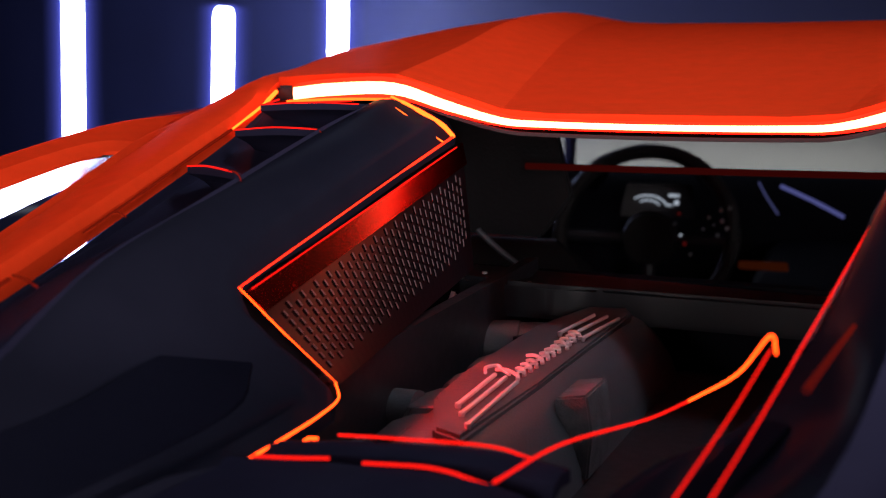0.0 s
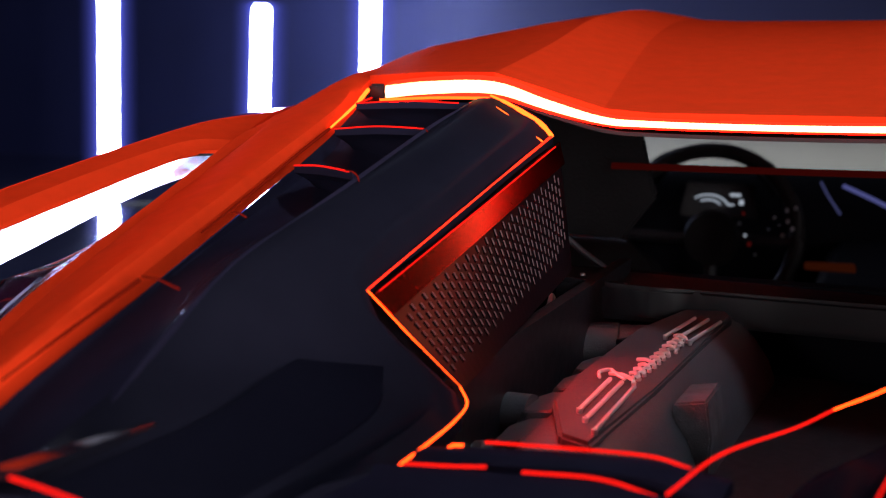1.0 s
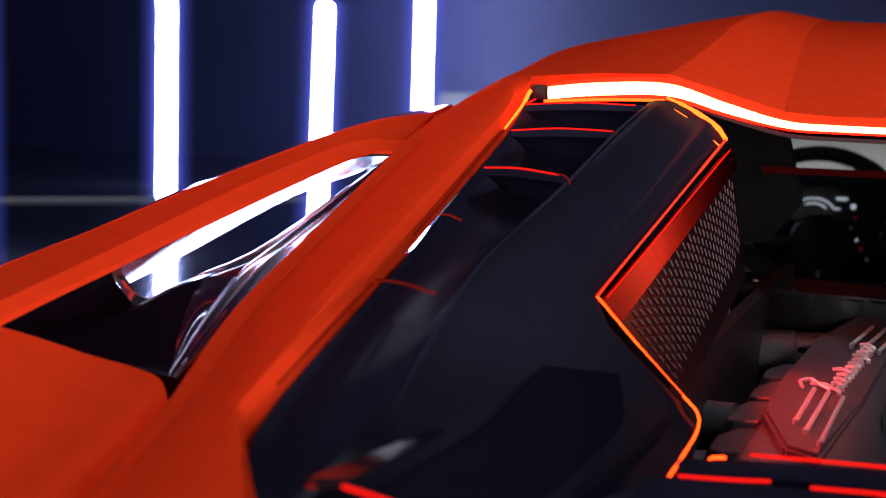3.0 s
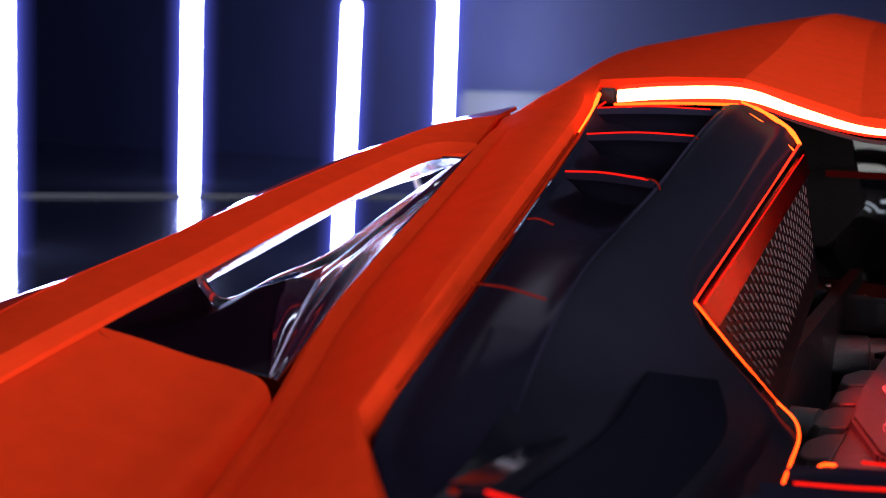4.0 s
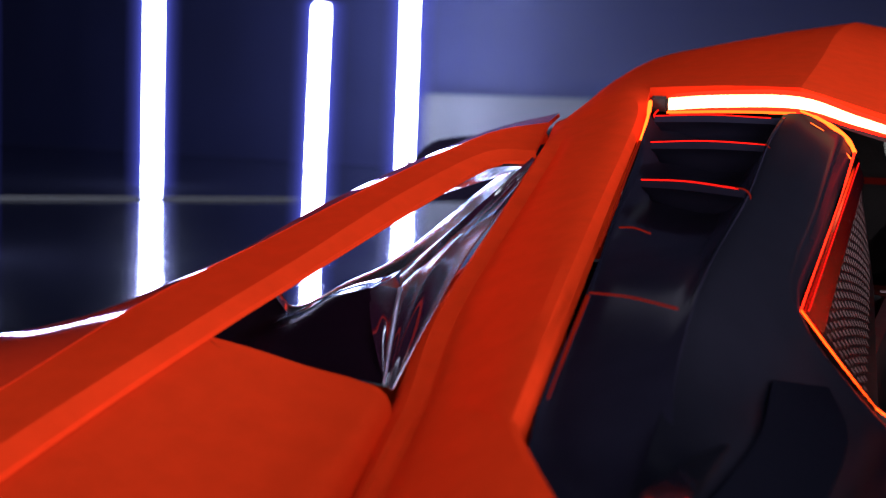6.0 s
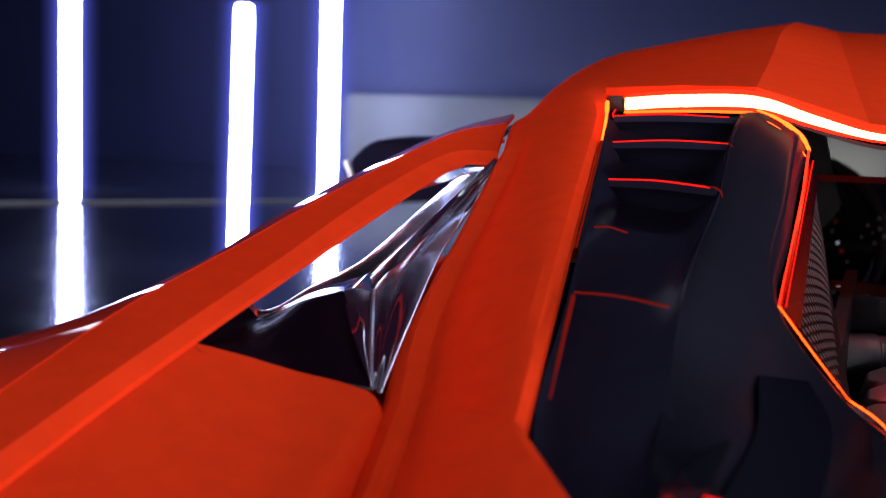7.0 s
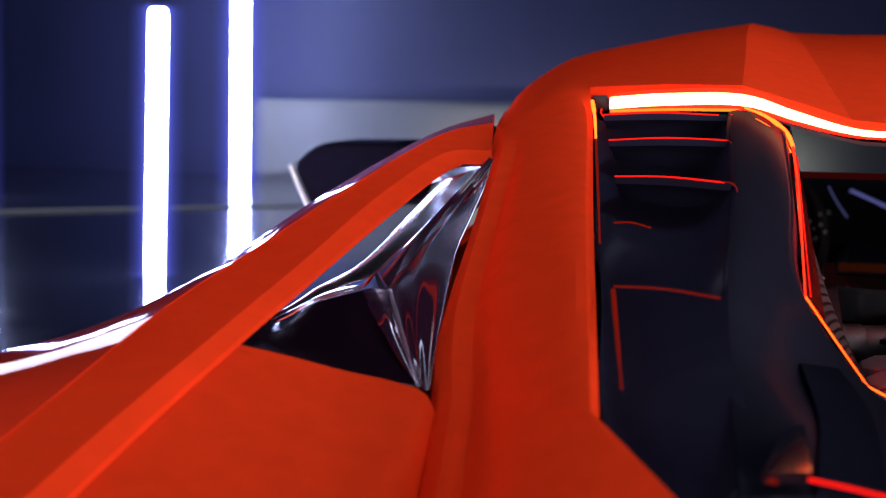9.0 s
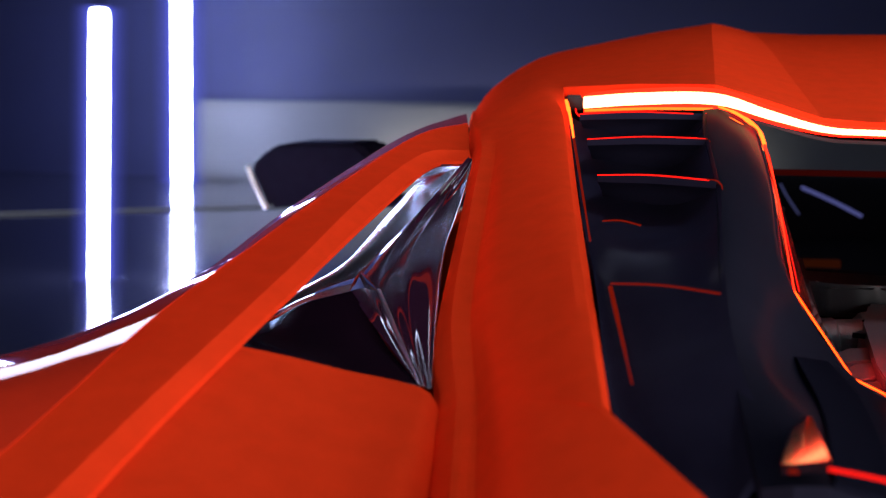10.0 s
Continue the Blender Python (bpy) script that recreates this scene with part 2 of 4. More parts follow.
def lathe(profile, seg=32, axis="x", m=None):
    bm = bmesh.new()
    rings = []
    for d, r in profile:
        ring = []
        for k in range(seg):
            c, s = math.cos(k * math.tau / seg) * r, math.sin(k * math.tau / seg) * r
            ring.append(bm.verts.new({"x": (d, c, s), "y": (c, d, s), "z": (c, s, d)}[axis]))
        rings.append(ring)
    for a, b in zip(rings, rings[1:]):
        for k in range(seg):
            bm.faces.new((a[k], a[(k + 1) % seg], b[(k + 1) % seg], b[k]))
    for ring in (rings[0], rings[-1]):
        bm.faces.new(ring)
    if m:
        bmesh.ops.transform(bm, matrix=m, verts=bm.verts)
    return bm


# ---- the studio ----
def structure(name, bm, mat, label, category):
    return tagged(mesh_object(name, bm, mat, smooth=False), label, category, kind="structure")


structure("floor", box(-28, 10, -7, 22, -0.2, 0), FLOORM, "polished black reflective studio floor", "floor")
structure("wall_panel", box(-11.7, 9.9, 21.8, 22.15, 0, 1.60, 0.09), GREYM, "pale grey lower wall panel, washed with light", "wall panel")
structure("wall_north", box(-28, 10, 22.2, 22.4, 0, 7), WALLM, "dark blue-grey plain studio wall", "wall")
structure("wall_south", box(-28, 10, -7.2, -7, 0, 7), WALLM, "dark blue-grey plain studio wall", "wall")
structure("wall_west", box(-28.2, -28, -7.2, 22.2, 0, 7), WALLM, "dark blue-grey plain studio wall", "wall")
structure("wall_east", box(10, 10.2, -7.2, 22.2, 0, 7), WALLM, "dark blue-grey plain studio wall", "wall")
structure("ceiling", box(-28.2, 10.2, -7.2, 22.2, 7, 7.2), CEILM, "dark plain studio ceiling", "ceiling")


def light_tube(x, y, top, r, lean):
    """An upright tube that leans a little to its side."""
    ob = tagged(new("light_tube"), "tall upright white LED light tube standing on the floor", "light tube", "studio light tubes")
    ob.matrix_world = Matrix.Translation((x, y, 0)) @ Matrix.Rotation(math.atan(lean), 4, "Y")
    part("tube", lathe([(0.0, r * 0.9), (top - 0.05, r * 0.9), (top - 0.01, r * 0.8), (top, r * 0.6)], 20, "z"), TUBE, ob, "glowing white diffuser tube")
    # no real casing: these shells only draw the halo
    for k, haze in HALOS:
        part("halo_shell", lathe([(0.0, r * k), (top - 0.02, r * k), (top + 0.015, r * (k - 0.2))], 20, "z"), haze, ob, "clear glowing blue shell drawing the halo round the tube").visible_shadow = False
    part("cap", lathe([(top + 0.018, r * 1.0), (top + 0.04, r * 0.8)], 20, "z"), SATIN, ob, "black end cap")
    return ob


light_tube(-4.666, 6.40, 1.85, 0.072, 0.018)
light_tube(-11.086, 12.5, 4.6, 0.140, 0.0)
light_tube(-11.03, 20.0, 5.6, 0.190, 0.0)
light_tube(-6.60, 5.06, 3.4, 0.082, 0.0)


# An unseen overhead tube, added to give the intake lip its white streaks.
def lip_streak_tube(x, y0, y1, z):
    ob = tagged(new("overhead_fill_tube"), "unseen added LED tube under the ceiling, for streaks on the intake lip", "ceiling light", "studio ceiling tubes")
    ob.location = (x, y0, z)
    m = Matrix.Rotation(radians(-90), 4, "X")
    part("tube", lathe([(0.0, 0.050), (y1 - y0, 0.050)], 16, "z", m), TUBE_SOFT, ob, "glowing white diffuser tube")
    for y in (0.3, y1 - y0 - 0.3):
        part("hanger", rod([(0, y, 0.04), (0, y, (7 - z) / 2), (0, y, 7 - z)], 0.006, 6, 1), SATIN, ob, "thin black hanger rod")
    return ob


# Unseen tube, added so that the fin lining mirrors something white.
floor_tube = tagged(new("floor_fill_tube"), "unseen added LED tube on the floor, mirrored white in the fin lining", "light tube", "studio light tubes")
floor_tube.location = (-2.3, -0.4, 0.07)
part("tube", lathe([(0.0, 0.055), (4.6, 0.055)], 16, "z", Matrix.Rotation(radians(-90), 4, "X")), TUBE_LOW, floor_tube, "glowing white diffuser tube")
for y in (0.0, 4.6):
    part("end_cap", box(-0.07, 0.07, y - 0.02, y + 0.02, -0.07, 0.06, 0.01), SATIN, floor_tube, "black end cap")
# Glowing strip stands in for the bright line on the floor; no lamp known.
floor_strip = tagged(new("floor_line_strip"), "long dim glowing strip drawing the bright floor line before the wall", "light strip")
floor_strip.matrix_world = pose(-7.8, 12.6, 0, 0, 0, 54)
part("diffuser", box(-6.0, 6.0, -0.03, 0.03, 0.006, 0.026, 0.006), STRIP_DIM, floor_strip, "dim white diffuser")
part("profile", box(-6.05, 6.05, -0.045, 0.045, 0.0, 0.008, 0.002), SATIN, floor_strip, "black aluminium profile")
lip_streak_tube(-1.9, 1.4, 7.2, 4.0)
# Unseen panel, added above the view so that the rolled lip reflects white.
panel_light = tagged(new("lip_fill_panel"), "unseen added LED panel, aimed to whiten the intake lip's reflections", "lamp")
panel_light.matrix_world = look((-3.35, 3.45, 2.70), (-0.45, -0.26, 0.98))
part("diffuser", box(-0.90, 0.90, -0.45, 0.45, -0.012, 0.0, 0.004), TUBE_HIGH, panel_light, "glowing white diffuser")
part("housing", box(-0.93, 0.93, -0.48, 0.48, 0.002, 0.06, 0.01), SATIN, panel_light, "black aluminium housing")
for x in (-0.5, 0.5):
    part("hanger", rod([(x, 0.40, 0.06), (x, 2.4, 0.87), (x, 4.5, 1.70)], 0.006, 6, 1), SATIN, panel_light, "thin black hanger rod")

# ---- the car ----
car = tagged(new("sports_car"), "low orange sports car with red-lit edges and open engine bay", "car")
# the upper body is drawn level and then set nose-up on the rear axle; BODY takes it to its place
BODY = Matrix.Translation((0, -0.5, 0.96)) @ Matrix.Rotation(radians(4.0), 4, "X") @ Matrix.Translation((0, 0.5, -1.0))
car.matrix_world = BODY


def levelled(ob):
    """For parts drawn straight in the world: flanks, bonnet, tail and wheels."""
    ob.matrix_basis = BODY.inverted()
    return ob



def place(bm_fn, name, mat, label="", both=True, **kw):
    return [part(name, bm_fn(s), mat, car, label, **kw) for s in ((1, -1) if both else (1,))]


ROOF = [
    [(-0.349, 0.005, 1.114), (-0.280, -0.020, 1.118), (-0.214, -0.040, 1.118), (-0.170, -0.038, 1.105), (-0.127, -0.032, 1.091), (-0.09, -0.031, 1.088), (0, -0.03, 1.088)],
    [(-0.360, 0.12, 1.126), (-0.290, 0.12, 1.135), (-0.224, 0.12, 1.140), (-0.185, 0.12, 1.129), (-0.150, 0.12, 1.118), (-0.10, 0.12, 1.114), (0, 0.12, 1.113)],
    [(-0.375, 0.30, 1.147), (-0.310, 0.30, 1.158), (-0.236, 0.30, 1.167), (-0.205, 0.30, 1.158), (-0.175, 0.30, 1.148), (-0.12, 0.30, 1.144), (0, 0.30, 1.143)],
    [(-0.380, 0.55, 1.153), (-0.320, 0.55, 1.166), (-0.246, 0.55, 1.178), (-0.222, 0.55, 1.173), (-0.200, 0.55, 1.167), (-0.14, 0.55, 1.164), (0, 0.55, 1.163)],
    [(-0.375, 0.90, 1.135), (-0.320, 0.90, 1.148), (-0.250, 0.90, 1.160), (-0.226, 0.90, 1.157), (-0.205, 0.90, 1.154), (-0.14, 0.90, 1.151), (0, 0.90, 1.150)],
    [(-0.360, 1.15, 1.100), (-0.310, 1.16, 1.112), (-0.250, 1.17, 1.120), (-0.226, 1.17, 1.117), (-0.205, 1.17, 1.114), (-0.14, 1.18, 1.112), (0, 1.18, 1.112)],
]
ROOF_ALL = [r + [(-x, y, z) for x, y, z in reversed(r[:-1])] for r in ROOF]
part("roof", skin(ROOF_ALL, 1, 5, 1, 0.012), PAINT, car, "orange roof with two raised humps", sharp=11)

# buttress with the pillar that runs up beside the roof
BUTTRESS = [
    [(-0.375, 0.9, 1.135), (-0.44, 0.9, 1.112), (-0.5, 0.9, 1.075), (-0.536, 0.9, 1.031), (-0.545, 0.9, 1.02), (-0.6, 0.9, 0.93)],
    [(-0.38, 0.55, 1.153), (-0.45, 0.55, 1.134), (-0.505, 0.55, 1.1), (-0.537, 0.55, 1.056), (-0.545, 0.55, 1.045), (-0.58, 0.55, 0.96)],
    [(-0.375, 0.3, 1.147), (-0.43, 0.3, 1.135), (-0.478, 0.3, 1.105), (-0.4996, 0.3, 1.077), (-0.505, 0.3, 1.07), (-0.525, 0.3, 1)],
    [(-0.36, 0.12, 1.126), (-0.4, 0.12, 1.119), (-0.44, 0.12, 1.098), (-0.4576, 0.12, 1.0796), (-0.462, 0.12, 1.075), (-0.475, 0.12, 1.02)],
    [(-0.349, 0.01, 1.112), (-0.374, 0.01, 1.112), (-0.408, 0, 1.094), (-0.4256, -0.008, 1.0812), (-0.43, -0.01, 1.078), (-0.44, -0.01, 1.04)],
    [(-0.336, -0.048, 1.092), (-0.3476, -0.0519, 1.0985), (-0.388, -0.06, 1.086), (-0.402, -0.066, 1.0815), (-0.412, -0.07, 1.0737), (-0.418, -0.07, 1.055)],
    [(-0.322, -0.115, 1.078), (-0.3319, -0.1177, 1.0852), (-0.368, -0.13, 1.077), (-0.378, -0.14, 1.0695), (-0.389, -0.14, 1.0707), (-0.397, -0.14, 1.06)],
    [(-0.29, -0.275, 1.048), (-0.301, -0.275, 1.0559), (-0.342, -0.275, 1.046), (-0.354, -0.275, 1.0375), (-0.365, -0.275, 1.0387), (-0.373, -0.275, 1.028)],
    [(-0.258, -0.43, 1.02), (-0.269, -0.43, 1.0279), (-0.312, -0.43, 1.012), (-0.326, -0.43, 1.0015), (-0.337, -0.43, 1.0027), (-0.346, -0.43, 0.992)],
    [(-0.226, -0.583, 0.9915), (-0.237, -0.5747, 0.9987), (-0.286, -0.535, 0.986), (-0.3, -0.52, 0.9755), (-0.311, -0.52, 0.9767), (-0.325, -0.513, 0.966)],
    [(-0.176, -0.64, 0.976), (-0.187, -0.6455, 0.9825), (-0.25, -0.64, 0.968), (-0.278, -0.62, 0.9515), (-0.289, -0.62, 0.9527), (-0.305, -0.61, 0.935)],
    [(-0.1, -0.72, 0.955), (-0.12, -0.735, 0.957), (-0.2, -0.76, 0.945), (-0.248, -0.76, 0.929), (-0.26, -0.76, 0.925), (-0.29, -0.76, 0.905)],
    [(-0.06, -1, 0.9), (-0.08, -1.02, 0.9), (-0.18, -1.05, 0.89), (-0.236, -1.05, 0.878), (-0.25, -1.05, 0.875), (-0.29, -1.05, 0.855)],
]
def crisp(rows, k, near=0.06):
    """Rows close before and after row k, so that the sheet turns sharply there."""
    def between(a, b, t):
        return [tuple(Vector(p).lerp(Vector(q), t)) for p, q in zip(a, b)]
    return rows[:k] + [between(rows[k], rows[k - 1], near), rows[k], between(rows[k], rows[k + 1], near * 1.6)] + rows[k + 1:]


place(lambda s: skin(crisp(BUTTRESS, 9), 3, 5, s, 0.010), "buttress", PAINT, "orange painted buttress sloping down from the roof", sharp=24)

# outer fin over the side intake, turning into the rear fender
FIN = [
    [(-0.4, -0.128, 1.058), (-0.405, -0.1181, 1.066), (-0.428, -0.03, 1.082), (-0.452, 0.06, 1.085), (-0.472, 0.09, 1.08), (-0.478, 0.092, 1.066), (-0.472, 0.09, 1.058)],
    [(-0.424, -0.158, 1.058), (-0.4339, -0.1506, 1.066), (-0.452, -0.11, 1.076), (-0.472, -0.07, 1.074), (-0.488, -0.06, 1.067), (-0.492, -0.058, 1.056), (-0.486, -0.06, 1.05)],
    [(-0.427, -0.28, 1.04), (-0.4394, -0.28, 1.0474), (-0.466, -0.28, 1.049), (-0.484, -0.28, 1.044), (-0.498, -0.27, 1.034), (-0.502, -0.268, 1.024), (-0.496, -0.268, 1.018)],
    [(-0.426, -0.4, 1.021), (-0.4357, -0.4041, 1.0264), (-0.474, -0.4, 1.027), (-0.494, -0.4, 1.018), (-0.51, -0.39, 1.008), (-0.514, -0.388, 0.998), (-0.508, -0.388, 0.992)],
    [(-0.4255, -0.436, 1.015), (-0.4352, -0.4406, 1.02), (-0.4746, -0.436, 1.0219), (-0.494, -0.436, 1.0138), (-0.511, -0.43, 1.005), (-0.516, -0.428, 0.996), (-0.511, -0.428, 0.989)],
    [(-0.425, -0.52, 1.001), (-0.4338, -0.5268, 1.0056), (-0.476, -0.52, 1.0085), (-0.494, -0.52, 1.004), (-0.514, -0.515, 0.998), (-0.555, -0.49, 0.984), (-0.64, -0.44, 0.925)],
    [(-0.428, -0.64, 0.975), (-0.4375, -0.6456, 0.9802), (-0.474, -0.64, 0.9835), (-0.495, -0.64, 0.9865), (-0.52, -0.64, 0.99), (-0.58, -0.63, 0.982), (-0.72, -0.62, 0.915)],
    [(-0.424, -0.82, 0.935), (-0.4353, -0.8231, 0.9419), (-0.475, -0.82, 0.947), (-0.51, -0.82, 0.95), (-0.535, -0.82, 0.951), (-0.6, -0.82, 0.93), (-0.78, -0.82, 0.86)],
    [(-0.42, -1.08, 0.87), (-0.4336, -1.08, 0.878), (-0.48, -1.08, 0.887), (-0.53, -1.08, 0.89), (-0.555, -1.08, 0.885), (-0.63, -1.08, 0.87), (-0.8, -1.08, 0.8)],
]
place(lambda s: skin(FIN, 1, 5, s, 0.003, (0.2, 0, -1)), "side_fin", PAINT, "orange flying fin over the side air intake", sharp=13)

# rear deck between fin and buttress, folding down into a channel
DECK = [
    [(-0.427, -0.522, 0.998), (-0.400, -0.518, 0.993), (-0.372, -0.512, 0.986), (-0.346, -0.507, 0.981), (-0.327, -0.511, 0.9765), (-0.316, -0.520, 0.958)],
    [(-0.430, -0.640, 0.972), (-0.400, -0.630, 0.968), (-0.372, -0.620, 0.963), (-0.338, -0.607, 0.9565), (-0.315, -0.608, 0.951), (-0.300, -0.612, 0.930)],
    [(-0.426, -0.820, 0.932), (-0.395, -0.82, 0.930), (-0.365, -0.81, 0.926), (-0.327, -0.79, 0.920), (-0.303, -0.77, 0.914), (-0.288, -0.76, 0.900)],
    [(-0.42, -1.08, 0.868), (-0.39, -1.08, 0.868), (-0.36, -1.08, 0.866), (-0.33, -1.07, 0.862), (-0.31, -1.06, 0.858), (-0.288, -1.05, 0.850)],
]
place(lambda s: skin(DECK, 4, 5, s, 0.010), "rear_deck", PAINT, "orange rear deck panel with a folded channel")

# smoked lip of the side intake: a bright rolled edge round the opening, a dark rear face and a fluted side face that meet in a bevelled ridge
LIP_B, LIP_N, LIP_R, LIP_A, LIP_T = (-0.3378, -0.4934, 0.9753), (-0.426, -0.353, 0.9935), (-0.411, -0.338, 0.9915), (-0.4505, -0.2602, 0.9885), (-0.402, -0.129, 1.060)
LIP_OUT = [(-0.519, -0.331, 0.993), (-0.512, -0.307, 0.964), (-0.496, -0.262, 0.975), (-0.476, -0.220, 0.990), (-0.4735, -0.120, 1.015), (-0.470, -0.030, 1.038)]
LIP_IN = [(-0.511, -0.344, 0.988), (-0.503, -0.324, 0.962), (-0.474, -0.292, 0.979), LIP_A, (-0.428, -0.195, 1.022), LIP_T]
LIP_LOW = [(-0.511, -0.345, 0.987), (-0.500, -0.328, 0.962), (-0.465, -0.338, 0.980), LIP_N]
LIP_FOOT = [(-0.472, -0.425, 1.003), (-0.427, -0.523, 0.9975), (-0.385, -0.512, 0.985), LIP_B]
LIP_SEAM = [(-0.3305, -0.497, 0.9757), (-0.347, -0.430, 0.990), (-0.372, -0.320, 1.014), (-0.381, -0.255, 1.029), (-0.390, -0.190, 1.043), (-0.3985, -0.128, 1.061)]
LIP_EDGE = [LIP_B, (-0.374, -0.418, 0.984), LIP_R, (-0.428, -0.280, 0.996), (-0.420, -0.205, 1.021), LIP_T]


def between(a, b, steps, lift):
    """Rows of points from the line a to the line b, each moved by its share of the lift."""
    return [[tuple(Vector(p).lerp(Vector(q), k) + Vector(lift) * h) for p, q in zip(a, b)] for k, h in steps]


def lip_roll(s):
    return skin(between(LIP_OUT, LIP_IN, ((0, -0.9), (0.12, 0.1), (0.5, 0.4), (0.88, 0.1), (1, 0)), (-0.002, -0.002, 0.0040)), 6, 4, s)


def lip_back(s):
    return skin(between(LIP_LOW, LIP_FOOT, ((0, 0), (0.06, 0.4), (0.3, 0.1), (0.65, -0.6), (1, 0)), (0.001, -0.001, 0.0040)), 6, 4, s)


def lip_side(s):
    steps = ((0, 0), (0.14, 0.3), (0.30, 0.0), (0.44, 0.1), (0.6, -0.4), (0.8, -0.5), (1, 0))
    return skin(between(LIP_EDGE, LIP_SEAM, steps, (-0.0007, -0.0005, 0.0019)), 6, 4, s)


def lip_bevel(s):
    """The bevel over the corner: under the rolled edge, round the corner and down the ridge."""
    over = skin([LIP_IN[1:4], between(LIP_IN[1:4], LIP_LOW[1:4], ((0.5, 1),), (0, -0.001, 0.0015))[0], LIP_LOW[1:4]], 6, 4, s)
    cheek = skin([[LIP_A, LIP_A, LIP_A], [LIP_N, (-0.4195, -0.3465, 0.9945), LIP_R]], 5, 5, s)
    down = [(LIP_N, (-0.4195, -0.3465, 0.9945), LIP_R), ((-0.386, -0.421, 0.9868), (-0.3790, -0.4205, 0.9872), (-0.374, -0.418, 0.984)), (LIP_B, LIP_B, LIP_B)]
    return merge(over, cheek, skin([list(r) for r in down], 5, 6, s))


def lip_upper(s):
    return skin(between(LIP_IN[3:], LIP_EDGE[2:3] + LIP_EDGE[4:], ((0, 0), (0.5, 0.6), (1, 0)), (-0.001, -0.001, 0.003)), 6, 4, s)


# Bright metal on roll and ridge stands for white reflections in the lacquer.
place(lip_roll, "lip_roll", LINER, "rolled edge of the intake lip, bright metal for its white reflections")
place(lip_back, "lip_rear_face", SMOKE_BACK, "smoked rear face of the intake lip, shaded in its colour")
place(lip_side, "lip_side_face", SMOKE, "glossy smoked purple-black side face of the intake lip")
place(lip_upper, "lip_shoulder", SMOKE, "glossy smoked shoulder of the intake lip")
place(lip_bevel, "lip_bevel", SMOKE, "glossy bevelled ridge of the intake lip", sharp=50)
for s in (1, -1):
    part("lip_edge", rod([LIP_R, (-0.374, -0.418, 0.9845), LIP_B], (0.0016, 0.0012, 0.0008), 8, 6, s), ROLL, car, "ridge of the intake lip, bright metal for its highlight")
    part("lip_edge", rod(LIP_SEAM, 0.0005, 8, 6, s), MIRROR, car, "thin bright seam of the intake lip")
    part("lip_edge", rod([LIP_FOOT[2], tuple((Vector(LIP_FOOT[2]) + Vector(LIP_B)) / 2), LIP_B], 0.0007, 8, 4, s), MIRROR, car, "thin bright seam of the intake lip")
    part("panel_gap", rod([(-0.397, -0.122, 1.052), (-0.428, -0.02, 1.066), (-0.462, 0.085, 1.070), (-0.50, 0.125, 1.05)], 0.0035, 8, 4, s), VOID, car, "dark gap between fin and pillar")
LINING = [((-0.4275, -0.440, 1.0105), (-0.134, 0.060, -0.066)), ((-0.4275, -0.400, 1.0170), (-0.134, 0.060, -0.066)), ((-0.4285, -0.280, 1.0360), (-0.125, 0.060, -0.061)), ((-0.4265, -0.165, 1.0535), (-0.091, 0.050, -0.0405)), ((-0.404, -0.134, 1.0545), (-0.060, 0.040, -0.020))]
place(lambda s: skin([[tuple(Vector(a) + Vector(w) * k) for a, w in LINING] for k in (0, 0.5, 1)], 5, 3, s, 0.002, (-0.4, 0, 0.9)), "fin_lining", LINER, "brushed bright metal lining under the fin")
place(lambda s: skin([[(x, y, z + 0.0008) for x, y, z in r[2:6]] for r in FIN], 1, 5, s, 0.0006), "fin_crown", BEAD, "clear-coated rounded crown of the fin", sharp=60)

# ---- engine bay frame ----
TOP, MID, CORA, CORB, END = (-0.174, -0.011, 1.069), (-0.150, -0.375, 1.012), (-0.113, -0.337, 0.953), (-0.088, -0.400, 0.955), (-0.078, -0.482, 0.960)


def frame_band(s):
    """Black shoulder between the louvred well and the engine bay."""
    rows = [
        [(-0.222, -0.062, 1.098), (-0.208, -0.058, 1.099), (-0.1835, -0.026, 1.0875), (-0.175, -0.012, 1.069)],
        [(-0.216, -0.150, 1.084), (-0.204, -0.145, 1.084), (-0.1770, -0.121, 1.0770), (-0.170, -0.110, 1.055)],
        [(-0.200, -0.290, 1.062), (-0.190, -0.285, 1.061), (-0.1658, -0.256, 1.0538), (-0.160, -0.245, 1.033)],
        [(-0.190, -0.440, 1.036), (-0.180, -0.432, 1.034), (-0.1580, -0.391, 1.0215), (-0.150, -0.376, 1.011)],
        [(-0.180, -0.520, 1.008), (-0.166, -0.495, 1.003), (-0.1265, -0.384, 0.972), (-0.112, -0.346, 0.952)],
        [(-0.170, -0.590, 0.994), (-0.146, -0.560, 0.994), (-0.110, -0.432, 0.961), (-0.088, -0.402, 0.954)],
        [(-0.164, -0.643, 0.990), (-0.140, -0.643, 0.993), (-0.106, -0.580, 0.964), (-0.078, -0.484, 0.959)],
    ]
    rows = [[a, b, c, tuple(Vector(c).lerp(Vector(d), 0.55) + Vector((0, 0, 0.0035))), d] for a, b, c, d in rows]
    return skin(rows, 2, 4, s, 0.008)


FRAME_REAR = [
    ((-0.166, -0.495, 1.003), (-0.1265, -0.384, 0.972), 0.42),
    ((-0.146, -0.560, 0.994), (-0.110, -0.432, 0.961), 0.20),
    ((-0.140, -0.643, 0.993), (-0.106, -0.580, 0.964), 0.06),
]
place(lambda s: skin([[tuple(Vector(a).lerp(Vector(b), u + (0.90 - u) * k) + Vector((0, 0, 0.0022))) for k in (0, 0.5, 1)] for a, b, u in FRAME_REAR], 4, 4, s, 0.006), "inset_panel", INSET, "matt dark grey inset panel in the frame")
place(frame_band, "bay_frame", FRAME, "gloss black frame shoulder of the engine bay")


